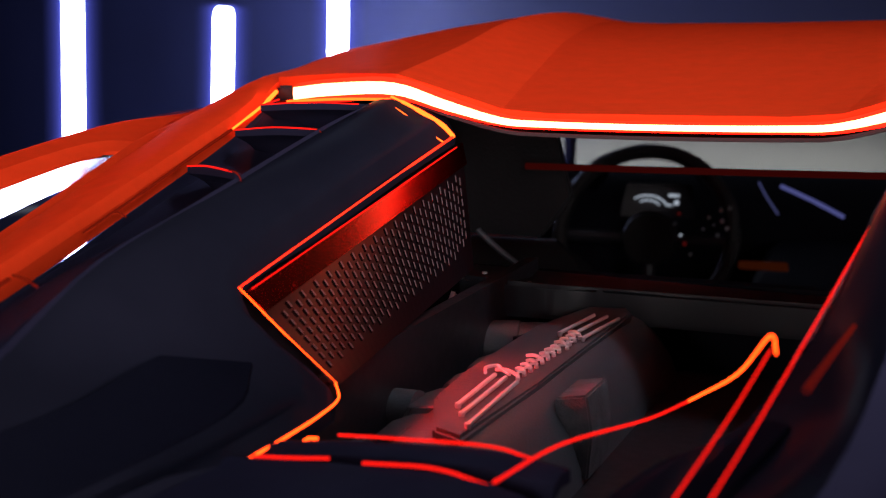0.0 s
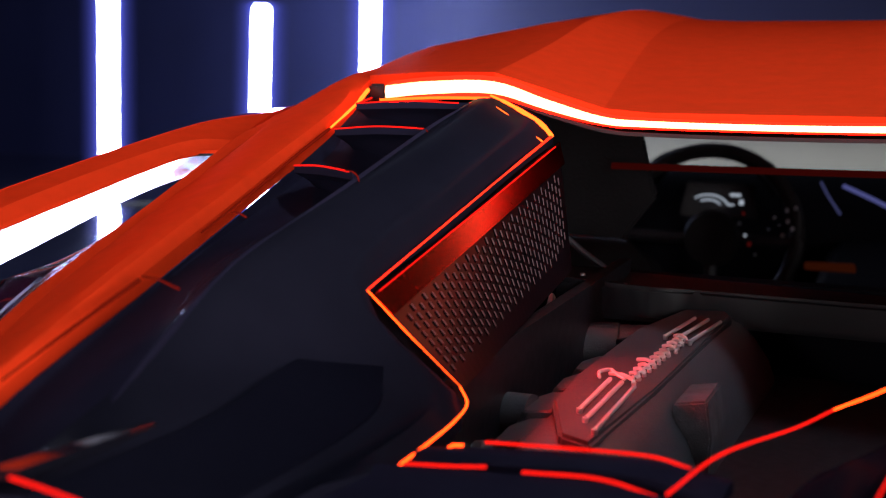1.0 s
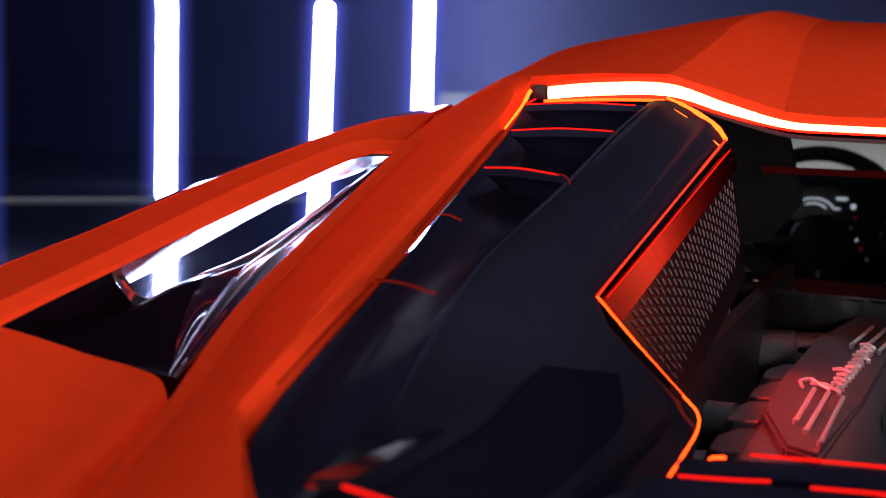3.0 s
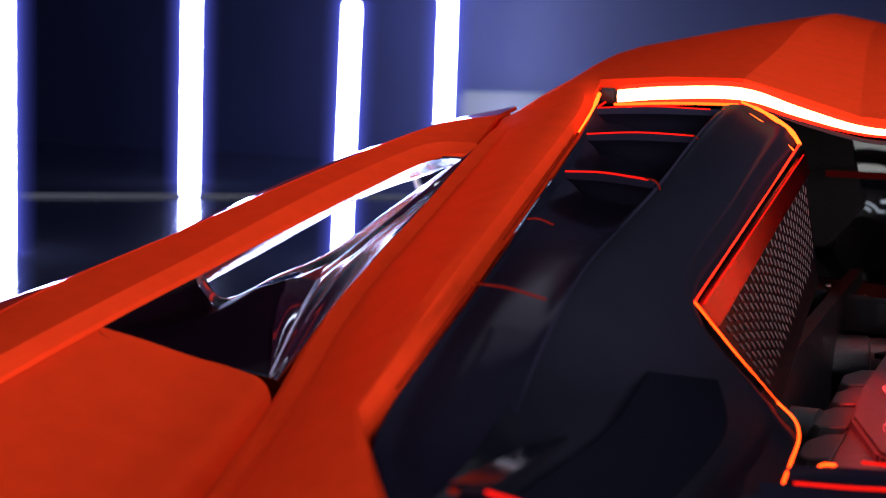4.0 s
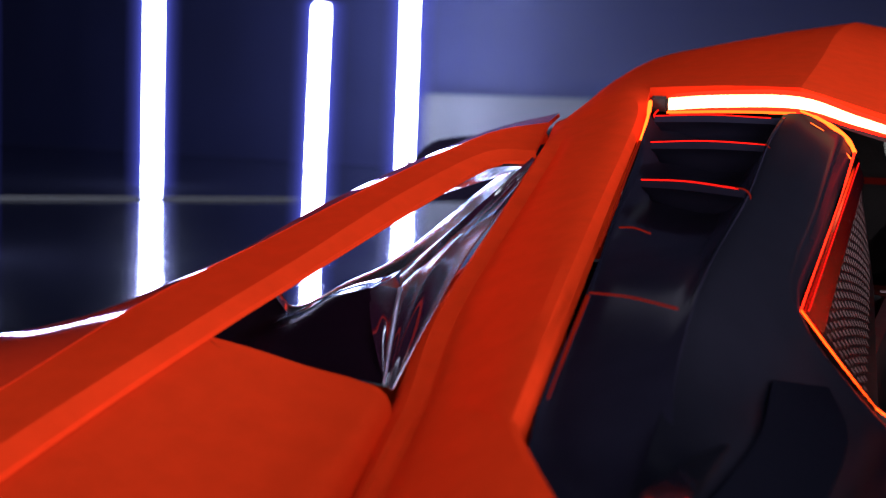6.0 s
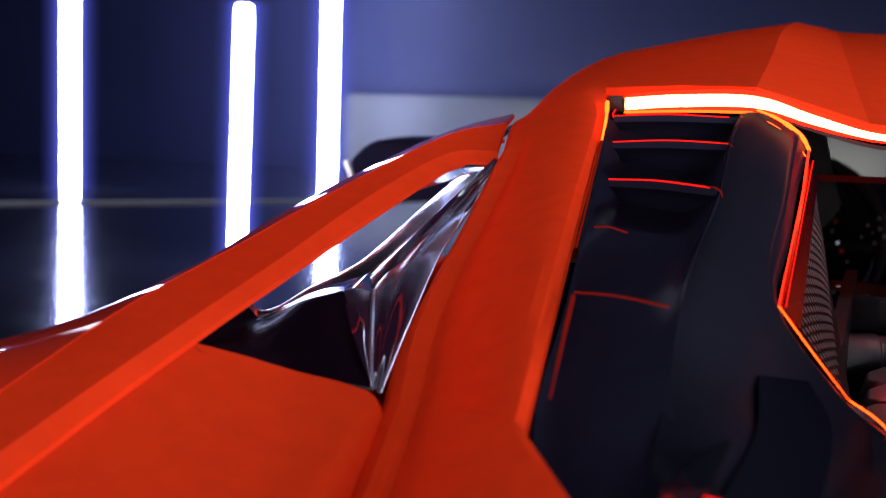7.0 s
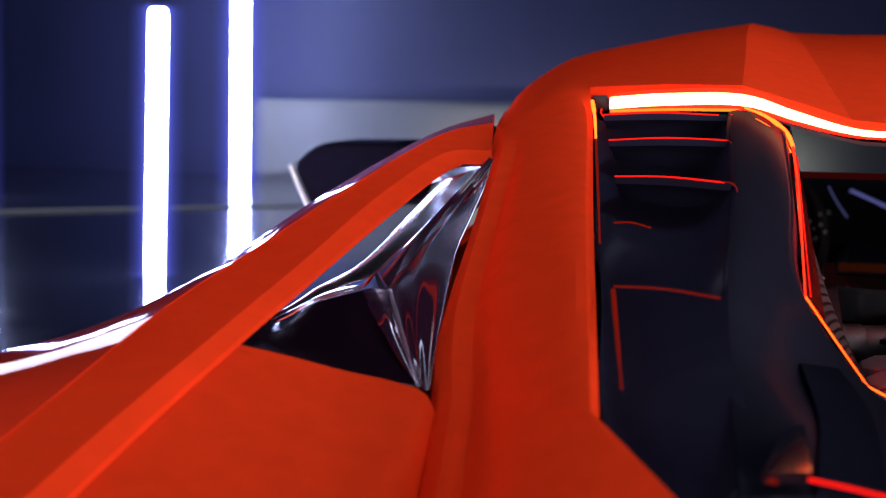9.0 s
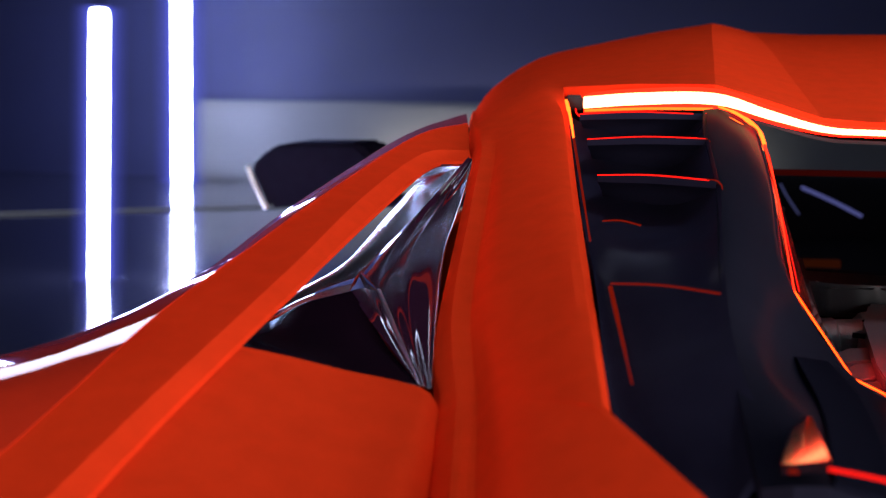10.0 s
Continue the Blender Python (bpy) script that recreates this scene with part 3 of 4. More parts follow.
def well(s):
    """Floor and walls of the louvred well beside the frame."""
    rows = [
        [(-0.347, 0.000, 1.098), (-0.325, -0.04, 1.085), (-0.25, -0.06, 1.070), (-0.218, -0.066, 1.098)],
        [(-0.319, -0.120, 1.069), (-0.308, -0.13, 1.055), (-0.24, -0.16, 1.050), (-0.213, -0.155, 1.086)],
        [(-0.287, -0.280, 1.038), (-0.281, -0.285, 1.030), (-0.22, -0.31, 1.036), (-0.197, -0.295, 1.064)],
        [(-0.270, -0.355, 1.025), (-0.263, -0.362, 1.021), (-0.21, -0.385, 1.032), (-0.192, -0.370, 1.050)],
        [(-0.254, -0.432, 1.012), (-0.246, -0.440, 1.010), (-0.200, -0.460, 1.022), (-0.187, -0.445, 1.036)],
        [(-0.224, -0.577, 0.986), (-0.218, -0.566, 0.985), (-0.190, -0.550, 0.997), (-0.177, -0.525, 1.010)],
        [(-0.176, -0.642, 0.974), (-0.175, -0.632, 0.971), (-0.170, -0.610, 0.978), (-0.158, -0.594, 0.988)],
    ]
    return skin(rows, 4, 4, s, 0.006)


place(well, "louvre_well", GLOSS, "gloss black well beside the engine bay")


def louvre(a, b, drop, back):
    """One slat: a rounded plate from a to b that leans down and back."""
    def make(s):
        lift = Vector((0, back, -drop))
        ax, bx = Vector(a), Vector(b)
        mid = ax.lerp(bx, 0.5) + Vector((0, -0.001, 0.001))
        r = [[tuple(ax), tuple(mid), tuple(bx)], [tuple(ax + lift * 0.5 + Vector((0, 0, 0.003))), tuple(mid + lift * 0.5 + Vector((0, 0, 0.004))), tuple(bx + lift * 0.5 + Vector((0, 0, 0.003)))],
             [tuple(ax + lift), tuple(mid + lift), tuple(bx + lift)]]
        return skin(r, 5, 3, s, 0.005)
    return make


SLATS = [((-0.322, -0.070, 1.094), (-0.218, -0.078, 1.096)), ((-0.306, -0.133, 1.078), (-0.213, -0.172, 1.083)), ((-0.284, -0.228, 1.060), (-0.199, -0.300, 1.066)), ((-0.266, -0.330, 1.042), (-0.192, -0.395, 1.046)), ((-0.246, -0.440, 1.024), (-0.187, -0.488, 1.031))]
for a, b in SLATS[:3]:
    place(louvre(a, b, 0.022, 0.040), "louvre", GLOSS)
for s in (1, -1):
    for a, b in SLATS[1:3]:
        hook = [Vector(b) + Vector(q) for q in ((-0.006, 0.002, 0.0004), (0.0, 0.0, 0.0), (0.0035, 0.0, -0.003), (0.0042, 0.0005, -0.008))]
        part("louvre_edge", rod([tuple(q) for q in hook], [0.0004, 0.0006, 0.0005, 0.0003], 5, 4, s), EDGE_DIM, car, "curled end of the glowing slat edge")
        # a bright metal bit draws the glint in the recess corner
        glint = Vector(b) + Vector((0.003, -0.002, -0.014))
        part("louvre_glint", rod([tuple(glint), tuple(glint + Vector((0.0012, -0.0004, -0.0022))), tuple(glint + Vector((0.0012, -0.0006, -0.0050)))], 0.0007, 6, 3, s), ROLL, car, "bright metal bit drawing a glint in the louvre recess")
# emission draws the red reflection along each slat edge
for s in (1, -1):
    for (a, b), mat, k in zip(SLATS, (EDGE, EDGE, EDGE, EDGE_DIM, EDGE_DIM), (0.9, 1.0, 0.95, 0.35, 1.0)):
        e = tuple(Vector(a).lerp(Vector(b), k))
        part("louvre_edge", rod([a, tuple(Vector(a).lerp(Vector(e), 0.5) + Vector((0, -0.0015, 0.0018))), e], 0.0006, 5, 5, s), mat, car, "thin red slat edge, glowing for its reflection")

# small lit details at the rear end of the shoulder
part("edge_line", rod([(-0.1410, -0.6440, 1.0000), (-0.128, -0.6440, 0.9985), (-0.112, -0.644, 0.996), (-0.09, -0.644, 0.992)], 0.0007, 6, 4), EDGE, car, "thin glowing edge line")
part("edge_line", rod([(-0.1545, -0.6440, 0.9975), (-0.1530, -0.6445, 0.9985), (-0.1515, -0.6440, 0.9975)], 0.0009, 6, 3), EDGE_DIM, car)

# polished facet added at the shoulder's rear end, tilted to mirror the lit corner
place(lambda s: prism([(-0.157, -0.640, 0.9990), (-0.140, -0.640, 1.0018), (-0.1445, -0.562, 0.9946), (-0.1525, -0.562, 0.9933)], (0, 0, -0.004), 0.0, s), "shoulder_facet", FACET, "polished black facet", smooth=False)

# perforated side panel of the bay
P0, P1, P2, P3 = Vector((-0.172, -0.006, 1.062)), Vector((-0.149, -0.372, 1.009)), Vector((-0.111, -0.340, 0.951)), Vector((-0.150, -0.035, 0.964))


def perforated(s):
    def at(u, v, d=0.0):
        q = P0.lerp(P1, u).lerp(P3.lerp(P2, u), v)
        n = (P1 - P0).cross(P3 - P0).normalized()
        q = q + n * d
        return Vector((q.x * s, q.y, q.z))
    bm = bmesh.new()
    nu, nv = 37, 8
    hexa = [(-0.62, -0.66), (0, -0.84), (0.62, -0.66), (0.62, 0.66), (0, 0.84), (-0.62, 0.66)]
    for i in range(nu):
        u0, u1 = i / nu, (i + 1) / nu
        cuts = [0.0] + [0.20 + 0.03 * (i / nu) + (j + 0.5 * (i % 2)) / nv * 0.68 for j in range(nv)] + [1.0]
        for j, (v0, v1) in enumerate(zip(cuts, cuts[1:])):
            cv = [bm.verts.new(at(u, v)) for u, v in ((u0, v0), (u1, v0), (u1, v1), (u0, v1))]
            if j in (0, nv) or not 1 <= i < nu - 1 or (v1 > 0.80 and u0 < 0.12):
                bm.faces.new(cv)
                continue
            um, vm, du, dv = (u0 + u1) / 2, (v0 + v1) / 2, (u1 - u0) * 0.43, (v1 - v0) * 0.50
            h = [bm.verts.new(at(um + a * du, vm + b * dv)) for a, b in hexa]
            g = [bm.verts.new(at(um + a * du, vm + b * dv, -0.0010)) for a, b in hexa]
            for f in ((cv[0], cv[1], h[2], h[1], h[0]), (cv[1], cv[2], h[3], h[2]), (cv[2], cv[3], h[5], h[4], h[3]), (cv[3], cv[0], h[0], h[5])):
                bm.faces.new(f)
            # the far wall of each hole is pale to draw its glint
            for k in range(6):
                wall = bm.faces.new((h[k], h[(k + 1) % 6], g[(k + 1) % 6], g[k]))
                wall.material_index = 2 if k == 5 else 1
    bmesh.ops.remove_doubles(bm, verts=bm.verts, dist=1e-5)
    return bm


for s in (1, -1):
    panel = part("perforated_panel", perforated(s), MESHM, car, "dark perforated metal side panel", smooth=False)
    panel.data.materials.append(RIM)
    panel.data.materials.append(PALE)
    q = [P0, P1, P2, P3]
    part("panel_backing", prism([tuple(v + Vector((-0.010, 0, -0.004))) for v in q], (-0.006, 0, 0), 0, s), VOID, car, smooth=False)

for s in (1, -1):
    part("panel_rim", skin([[tuple(P0 + Vector((0.0010, 0, 0))), tuple(P0.lerp(P3, 0.085) + Vector((0.0018, 0, 0))), tuple(P0.lerp(P3, 0.17) + Vector((0.0030, 0, 0)))],
                            [tuple(P1 + Vector((0.0010, 0, 0))), tuple(P1.lerp(P2, 0.095) + Vector((0.0018, 0, 0))), tuple(P1.lerp(P2, 0.19) + Vector((0.0030, 0, 0)))]], 4, 8, s, 0.002, (-1, 0, 0)), RIM, car, "glossy upper rim of the perforated panel, tinted red for reflected light")

# glowing edges round the bay; emission also draws the brake light reflected on the shoulder
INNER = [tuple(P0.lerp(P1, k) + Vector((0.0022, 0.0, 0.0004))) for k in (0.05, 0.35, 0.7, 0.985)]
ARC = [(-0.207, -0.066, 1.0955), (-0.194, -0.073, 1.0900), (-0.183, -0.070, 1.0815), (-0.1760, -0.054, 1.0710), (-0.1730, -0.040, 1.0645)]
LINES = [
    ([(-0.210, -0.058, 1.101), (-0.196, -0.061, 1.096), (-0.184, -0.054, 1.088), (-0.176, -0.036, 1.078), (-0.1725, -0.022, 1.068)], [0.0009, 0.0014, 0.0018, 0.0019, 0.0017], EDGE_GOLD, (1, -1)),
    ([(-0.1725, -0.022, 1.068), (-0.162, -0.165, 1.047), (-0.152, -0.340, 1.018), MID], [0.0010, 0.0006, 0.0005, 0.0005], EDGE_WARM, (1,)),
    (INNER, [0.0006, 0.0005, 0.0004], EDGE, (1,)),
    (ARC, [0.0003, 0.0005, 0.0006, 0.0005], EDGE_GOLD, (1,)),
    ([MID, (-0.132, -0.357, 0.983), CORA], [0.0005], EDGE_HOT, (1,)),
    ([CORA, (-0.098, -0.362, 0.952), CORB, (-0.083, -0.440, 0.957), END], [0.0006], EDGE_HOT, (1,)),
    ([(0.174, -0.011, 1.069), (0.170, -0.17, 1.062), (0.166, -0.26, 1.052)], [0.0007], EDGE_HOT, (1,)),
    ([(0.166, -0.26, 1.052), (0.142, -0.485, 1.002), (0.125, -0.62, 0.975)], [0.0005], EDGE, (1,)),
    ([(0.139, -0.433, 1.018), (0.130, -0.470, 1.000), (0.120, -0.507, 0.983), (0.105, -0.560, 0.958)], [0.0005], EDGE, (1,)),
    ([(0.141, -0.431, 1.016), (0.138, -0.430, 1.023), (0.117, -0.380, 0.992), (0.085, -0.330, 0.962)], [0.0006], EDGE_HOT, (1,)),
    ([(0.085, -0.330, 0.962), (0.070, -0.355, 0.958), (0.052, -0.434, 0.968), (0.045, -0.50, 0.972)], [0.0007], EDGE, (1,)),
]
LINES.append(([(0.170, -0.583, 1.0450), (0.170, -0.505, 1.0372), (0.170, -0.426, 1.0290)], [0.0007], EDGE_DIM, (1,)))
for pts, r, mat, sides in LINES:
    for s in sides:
        part("edge_line", rod(pts, r, 6, 6, s), mat, car, "thin glowing edge line")

# Glowing rods draw the brake light reflected on trim and well.
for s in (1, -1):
    part("edge_line", rod([(-0.344, -0.008, 1.102), (-0.333, -0.052, 1.091), (-0.319, -0.118, 1.077)], [0.0018, 0.0012, 0.0009], 6, 5, s), EDGE_GOLD, car, "orange reflection on the buttress inner edge, drawn as a glowing rod")
    part("edge_line", rod([(-0.319, -0.118, 1.077), (-0.302, -0.20, 1.062), (-0.286, -0.277, 1.047), (-0.27, -0.355, 1.033)], [0.0011, 0.0009, 0.0007], 6, 5, s), EDGE_DIM, car, "dim red reflection on the buttress inner edge, drawn as a glowing rod")
    part("edge_line", rod([(-0.333, -0.022, 1.096), (-0.328, -0.05, 1.094), (-0.322, -0.068, 1.092)], 0.0008, 6, 3, s), EDGE, car)
    part("edge_line", rod([(-0.211, -0.050, 1.099), (-0.215, -0.066, 1.0965), (-0.219, -0.078, 1.0955)], 0.0008, 6, 3, s), EDGE, car)
    part("edge_line", rod([(-0.325, -0.022, 1.0945), (-0.27, -0.036, 1.0975), (-0.215, -0.050, 1.0985)], 0.0012, 6, 3, s), EDGE_HOT, car)
    part("edge_line", rod([(-0.246, -0.443, 1.0225), (-0.234, -0.50, 1.0145), (-0.220, -0.566, 1.0045)], [0.0012, 0.0009, 0.0005], 6, 3, s), EDGE_DIM, car)

# cross members behind the engine
part("cross_member", skin([[(-0.085, -0.448, 0.957), (-0.03, -0.448, 0.963), (0.025, -0.448, 0.966), (0.06, -0.448, 0.962)], [(-0.085, -0.470, 0.957), (-0.03, -0.470, 0.963), (0.025, -0.470, 0.966), (0.06, -0.470, 0.962)], [(-0.085, -0.474, 0.93), (-0.03, -0.474, 0.93), (0.025, -0.474, 0.93), (0.06, -0.474, 0.93)]], 4, 2, 1, 0.006), GLOSS, car, "gloss black cross member")
part("cross_member", skin([[(-0.085, -0.488, 0.962), (-0.03, -0.488, 0.966), (0.025, -0.488, 0.968), (0.06, -0.488, 0.962)], [(-0.10, -0.56, 0.955), (-0.03, -0.56, 0.960), (0.03, -0.56, 0.962), (0.10, -0.56, 0.955)], [(-0.12, -0.70, 0.93), (-0.04, -0.70, 0.935), (0.04, -0.70, 0.935), (0.12, -0.70, 0.93)], [(-0.10, -1.05, 0.87), (-0.04, -1.05, 0.87), (0.04, -1.05, 0.87), (0.10, -1.05, 0.87)]], 4, 3, 1, 0.008), GLOSS, car, "gloss black rear tray")
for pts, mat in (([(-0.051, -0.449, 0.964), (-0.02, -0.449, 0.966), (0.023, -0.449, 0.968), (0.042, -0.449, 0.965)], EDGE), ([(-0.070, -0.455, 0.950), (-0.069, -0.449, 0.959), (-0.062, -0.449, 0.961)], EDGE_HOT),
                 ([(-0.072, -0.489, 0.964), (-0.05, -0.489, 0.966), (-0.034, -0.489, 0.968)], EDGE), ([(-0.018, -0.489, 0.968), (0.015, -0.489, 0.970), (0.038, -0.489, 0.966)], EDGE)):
    part("edge_line", rod(pts, 0.00065, 6, 5), mat, car, "thin glowing edge line")

# brake light along the roof's rear edge
STRIP = [(-0.329, 0.001, 1.1005), (-0.28, -0.018, 1.105), (-0.214, -0.040, 1.1065), (-0.170, -0.039, 1.094), (-0.127, -0.034, 1.0825), (-0.09, -0.033, 1.080), (0, -0.032, 1.079)]
STRIP_ALL = STRIP + [(-x, y, z) for x, y, z in reversed(STRIP[:-1])]


def band(points, half, out, deep=0.006):
    rows = []
    for dy, dz in ((deep, half), (-out, half * 0.8), (-out - 0.001, 0), (-out, -half * 0.8), (deep, -half)):
        rows.append([(x, y + dy, z + dz * h) for (x, y, z), h in zip(points, [1, 1, 0.92, 0.75, 0.52, 0.45, 0.42, 0.45, 0.52, 0.75, 0.92, 1, 1])])
    return skin(rows, 5, 1, 1)


part("brake_light", band(STRIP_ALL, 0.0105, 0.003), REDLENS, car, "red brake light lens along the roof edge")
part("brake_light_core", band(STRIP_ALL, 0.0062, 0.0055), HOT, car, "white-hot glowing brake light core")
for s in (1, -1):
    part("lens_cap", box(-0.346 * s, -0.330 * s, -0.004, 0.010, 1.094, 1.107, 0.002), SATIN, car, "dark end cap")
part("roof_lip", skin([[(x, y + 0.002, z - 0.007) for x, y, z in STRIP_ALL], [(x, y + 0.05, z - 0.006) for x, y, z in STRIP_ALL], [(x, y + 0.30, z + 0.020) for x, y, z in STRIP_ALL]], 4, 3, 1, 0.003), SATIN, car, "black underside of the roof edge")

# ---- engine ----
def cover_section(y, top, drop):
    """One cross-section of the engine cover, from its steep inner side over the flat top to the rounded outer shoulder."""
    shape = ((-0.094, -0.048), (-0.091, -0.010), (-0.085, -0.0035), (-0.078, -0.0015), (-0.040, 0.0), (-0.033, -0.003), (-0.024, -0.012), (-0.013, -0.028), (-0.005, -0.050), (-0.002, -0.080))
    return [(x, y, top + dz - drop) for x, dz in shape]


COVER = [cover_section(y, z, d) for y, z, d in ((-0.338, 0.9200, 0.050), (-0.336, 0.9210, 0.012), (-0.326, 0.9225, 0.002), (-0.20, 0.9245, 0.0), (-0.06, 0.9240, 0.0), (0.02, 0.9215, 0.001), (0.055, 0.9180, 0.004), (0.078, 0.9120, 0.012), (0.088, 0.9000, 0.035))]
part("engine_cover", skin(COVER, 1, 3, 1, 0.006), ENGINE, car, "anthracite engine cover with red sheen", sharp=28)
PLATE = [(-0.0855, -0.262, 0.9285), (-0.062, -0.318, 0.9270), (-0.041, -0.326, 0.9262), (-0.0355, -0.21, 0.9280), (-0.0345, 0.020, 0.9262), (-0.044, 0.046, 0.9235), (-0.078, 0.040, 0.9235), (-0.0885, -0.06, 0.9275), (-0.0885, -0.20, 0.9285)]
part("cover_plate", prism(PLATE, (0, 0, -0.010), 0.0024), ENGINE, car, "raised grained plate on the engine cover")


def runner_block(y, w, x0, z):
    """A faceted intake runner beside the cover: a block with a sloping, chamfered crown."""
    crown = [(x0 + 0.004, y - w * 0.28, z - 0.003), (x0 + 0.012, y - w * 0.50, z), (-0.087, y - w * 0.50, z + 0.002), (-0.085, y + w * 0.42, z + 0.003), (x0 + 0.013, y + w * 0.42, z + 0.001), (x0 + 0.003, y + w * 0.20, z - 0.002)]
    foot = [(x - 0.004, yy - 0.005, zz - 0.013) for x, yy, zz in crown]
    low = [(x - 0.002, yy, zz - 0.030) for x, yy, zz in foot]
    bm = bmesh.new()
    rings = [[bm.verts.new(q) for q in ring] for ring in (crown, foot, low)]
    bm.faces.new(rings[0])
    for a, b in zip(rings, rings[1:]):
        for k in range(6):
            bm.faces.new((a[k], b[k], b[(k + 1) % 6], a[(k + 1) % 6]))
    bmesh.ops.bevel(bm, geom=[e for e in bm.edges if not e.is_boundary], offset=0.0012, segments=1, affect="EDGES")
    return bm


for y, w, x0, z in ((-0.286, 0.050, -0.1115, 0.9150), (-0.232, 0.046, -0.1160, 0.9170), (-0.180, 0.044, -0.1130, 0.9175), (-0.130, 0.042, -0.1160, 0.9170)):
    part("intake_runner", runner_block(y, w, x0, z), ENGINE, car, "faceted anthracite intake runner", sharp=20)


def pipe(a, b, r):
    """A stub pipe with a rounded end and a collar."""
    n = (Vector(b) - Vector(a)).length
    return lathe([(0, r * 0.72), (0.003, r * 0.90), (0.009, r), (n * 0.62, r), (n * 0.64, r * 0.93), (n, r * 0.93)], 32, "x", look(a, b) @ Matrix.Rotation(radians(90), 4, "Y"))


for a, b, r in (((-0.166, -0.232, 0.9060), (-0.108, -0.236, 0.9080), 0.0145), ((-0.152, -0.046, 0.9010), (-0.085, -0.030, 0.9030), 0.0225), ((-0.150, -0.300, 0.8900), (-0.098, -0.285, 0.8960), 0.013)):
    part("plenum_pipe", pipe(a, b, r), ENGINE, car, "round anthracite plenum pipe")
for q, w in (((-0.082, -0.036, 0.9245), 0.006), ((-0.091, -0.086, 0.9245), 0.0075)):
    part("cover_notch", prism([(q[0] - w, q[1], q[2]), (q[0], q[1] + w * 1.6, q[2]), (q[0] + w * 0.6, q[1] - w * 0.4, q[2])], (0, 0, -0.004), 0.0004), VOID, car, "small black notch in the cover")
RIBS = [((-0.0630, -0.277, 0.9292), (-0.0645, -0.212, 0.9305)), ((-0.0545, -0.292, 0.9288), (-0.0555, -0.216, 0.9305)), ((-0.0437, -0.309, 0.9283), (-0.0457, -0.222, 0.9302)),
        ((-0.0616, -0.084, 0.9300), (-0.0575, -0.010, 0.9280)), ((-0.0520, -0.086, 0.9298), (-0.0470, -0.010, 0.9278)), ((-0.0420, -0.091, 0.9294), (-0.0370, -0.012, 0.9272))]
for a, b in RIBS:
    part("cover_rib", rod([a, tuple(Vector(a).lerp(Vector(b), 0.5)), b], 0.0015, 8, 2), BADGE, car, "bright metal rib")
    part("rib_end", lathe([(-0.0015, 0.0014), (0.0, 0.0019), (0.0022, 0.0019)], 10, "z", Matrix.Translation((a[0], a[1] - 0.0005, a[2] - 0.0012))), CHROME, car)
HEIGHTS = (0.022, 0.0085, 0.0095, 0.010, 0.016, 0.0085, 0.009, 0.0085, 0.013, 0.010, 0.009, 0.012)
for k, tall in enumerate(HEIGHTS):
    t = k / 11
    base = Vector((-0.0505 + 0.0045 * t - (0.004 if k == 8 else 0) + (0.006 if k == 8 else 0), -0.207 + 0.121 * t, 0.9300))
    lean = Vector((-0.85, 0.42, 0.0))
    part("cover_badge", rod([tuple(base), tuple(base + lean * tall * 0.5 + Vector((0, 0.0012, 0.0012))), tuple(base + lean * tall)], 0.00135, 7, 3), BADGE, car, "plain bright metal badge stroke")
    part("cover_badge", rod([tuple(base + Vector((0, 0, -0.003))), tuple(base + Vector((0, -0.0003, -0.0012))), tuple(base)], 0.0016, 7, 2), CHROME, car)
    if k < 11:
        part("cover_badge", rod([tuple(base), tuple(base + Vector((-0.0022, 0.0062, 0.0006))), tuple(base + Vector((0.0004, 0.0110, 0)))], 0.0010, 6, 3), BADGE, car)
part("cover_badge", rod([(-0.0720, -0.2100, 0.9305), (-0.0755, -0.1990, 0.9310), (-0.0700, -0.1920, 0.9310), (-0.0640, -0.2000, 0.9308), (-0.0560, -0.2080, 0.9305)], 0.0012, 7, 5), BADGE, car, "plain curled badge stroke")
CAST = [(-0.0231, -0.215, 0.9205), (-0.0025, -0.213, 0.9235), (0.0011, -0.213, 0.8996), (-0.0010, -0.215, 0.868), (-0.0220, -0.217, 0.868)]
part("side_casting", prism(CAST, (-0.004, 0.060, -0.004), 0.0015), SPECKLE, car, "coarse speckled grey casting", smooth=False)
part("engine_block", box(-0.16, 0.16, -0.42, 0.10, 0.60, 0.865, 0.02), SATIN, car, "black engine block in shade")
part("bracket", prism([(-0.1625, -0.052, 0.948), (-0.1585, -0.054, 0.948), (-0.1440, -0.104, 0.928), (-0.1515, -0.108, 0.927)], (0.001, 0.002, -0.003), 0), BADGE, car, "thin bright metal bracket", smooth=False)
part("bay_ledge", prism([(-0.165, -0.03, 0.957), (-0.143, -0.031, 0.957), (-0.128, -0.005, 0.950), (-0.118, 0.030, 0.9415), (-0.104, 0.044, 0.939), (-0.07, 0.050, 0.938), (0.20, 0.052, 0.936), (0.20, 0.083, 0.936), (-0.20, 0.083, 0.945)], (0, 0, -0.030), 0.004), LEDGE, car, "dark curved ledge in front of the engine")
for q in ((-0.1235, 0.022, 0.943), (-0.1435, -0.028, 0.959)):
    part("bolt", lathe([(0, 0.0022), (0.0015, 0.0022), (0.002, 0.001)], 10, "z", Matrix.Translation(q)), CHROME, car)
for s in (1, -1):
    part("bay_wall", prism([(-0.122, -0.36, 0.955), (-0.135, 0.08, 0.955), (-0.135, 0.08, 0.60), (-0.122, -0.36, 0.60)], (-0.01, 0, 0), 0, s), SATIN, car, smooth=False)

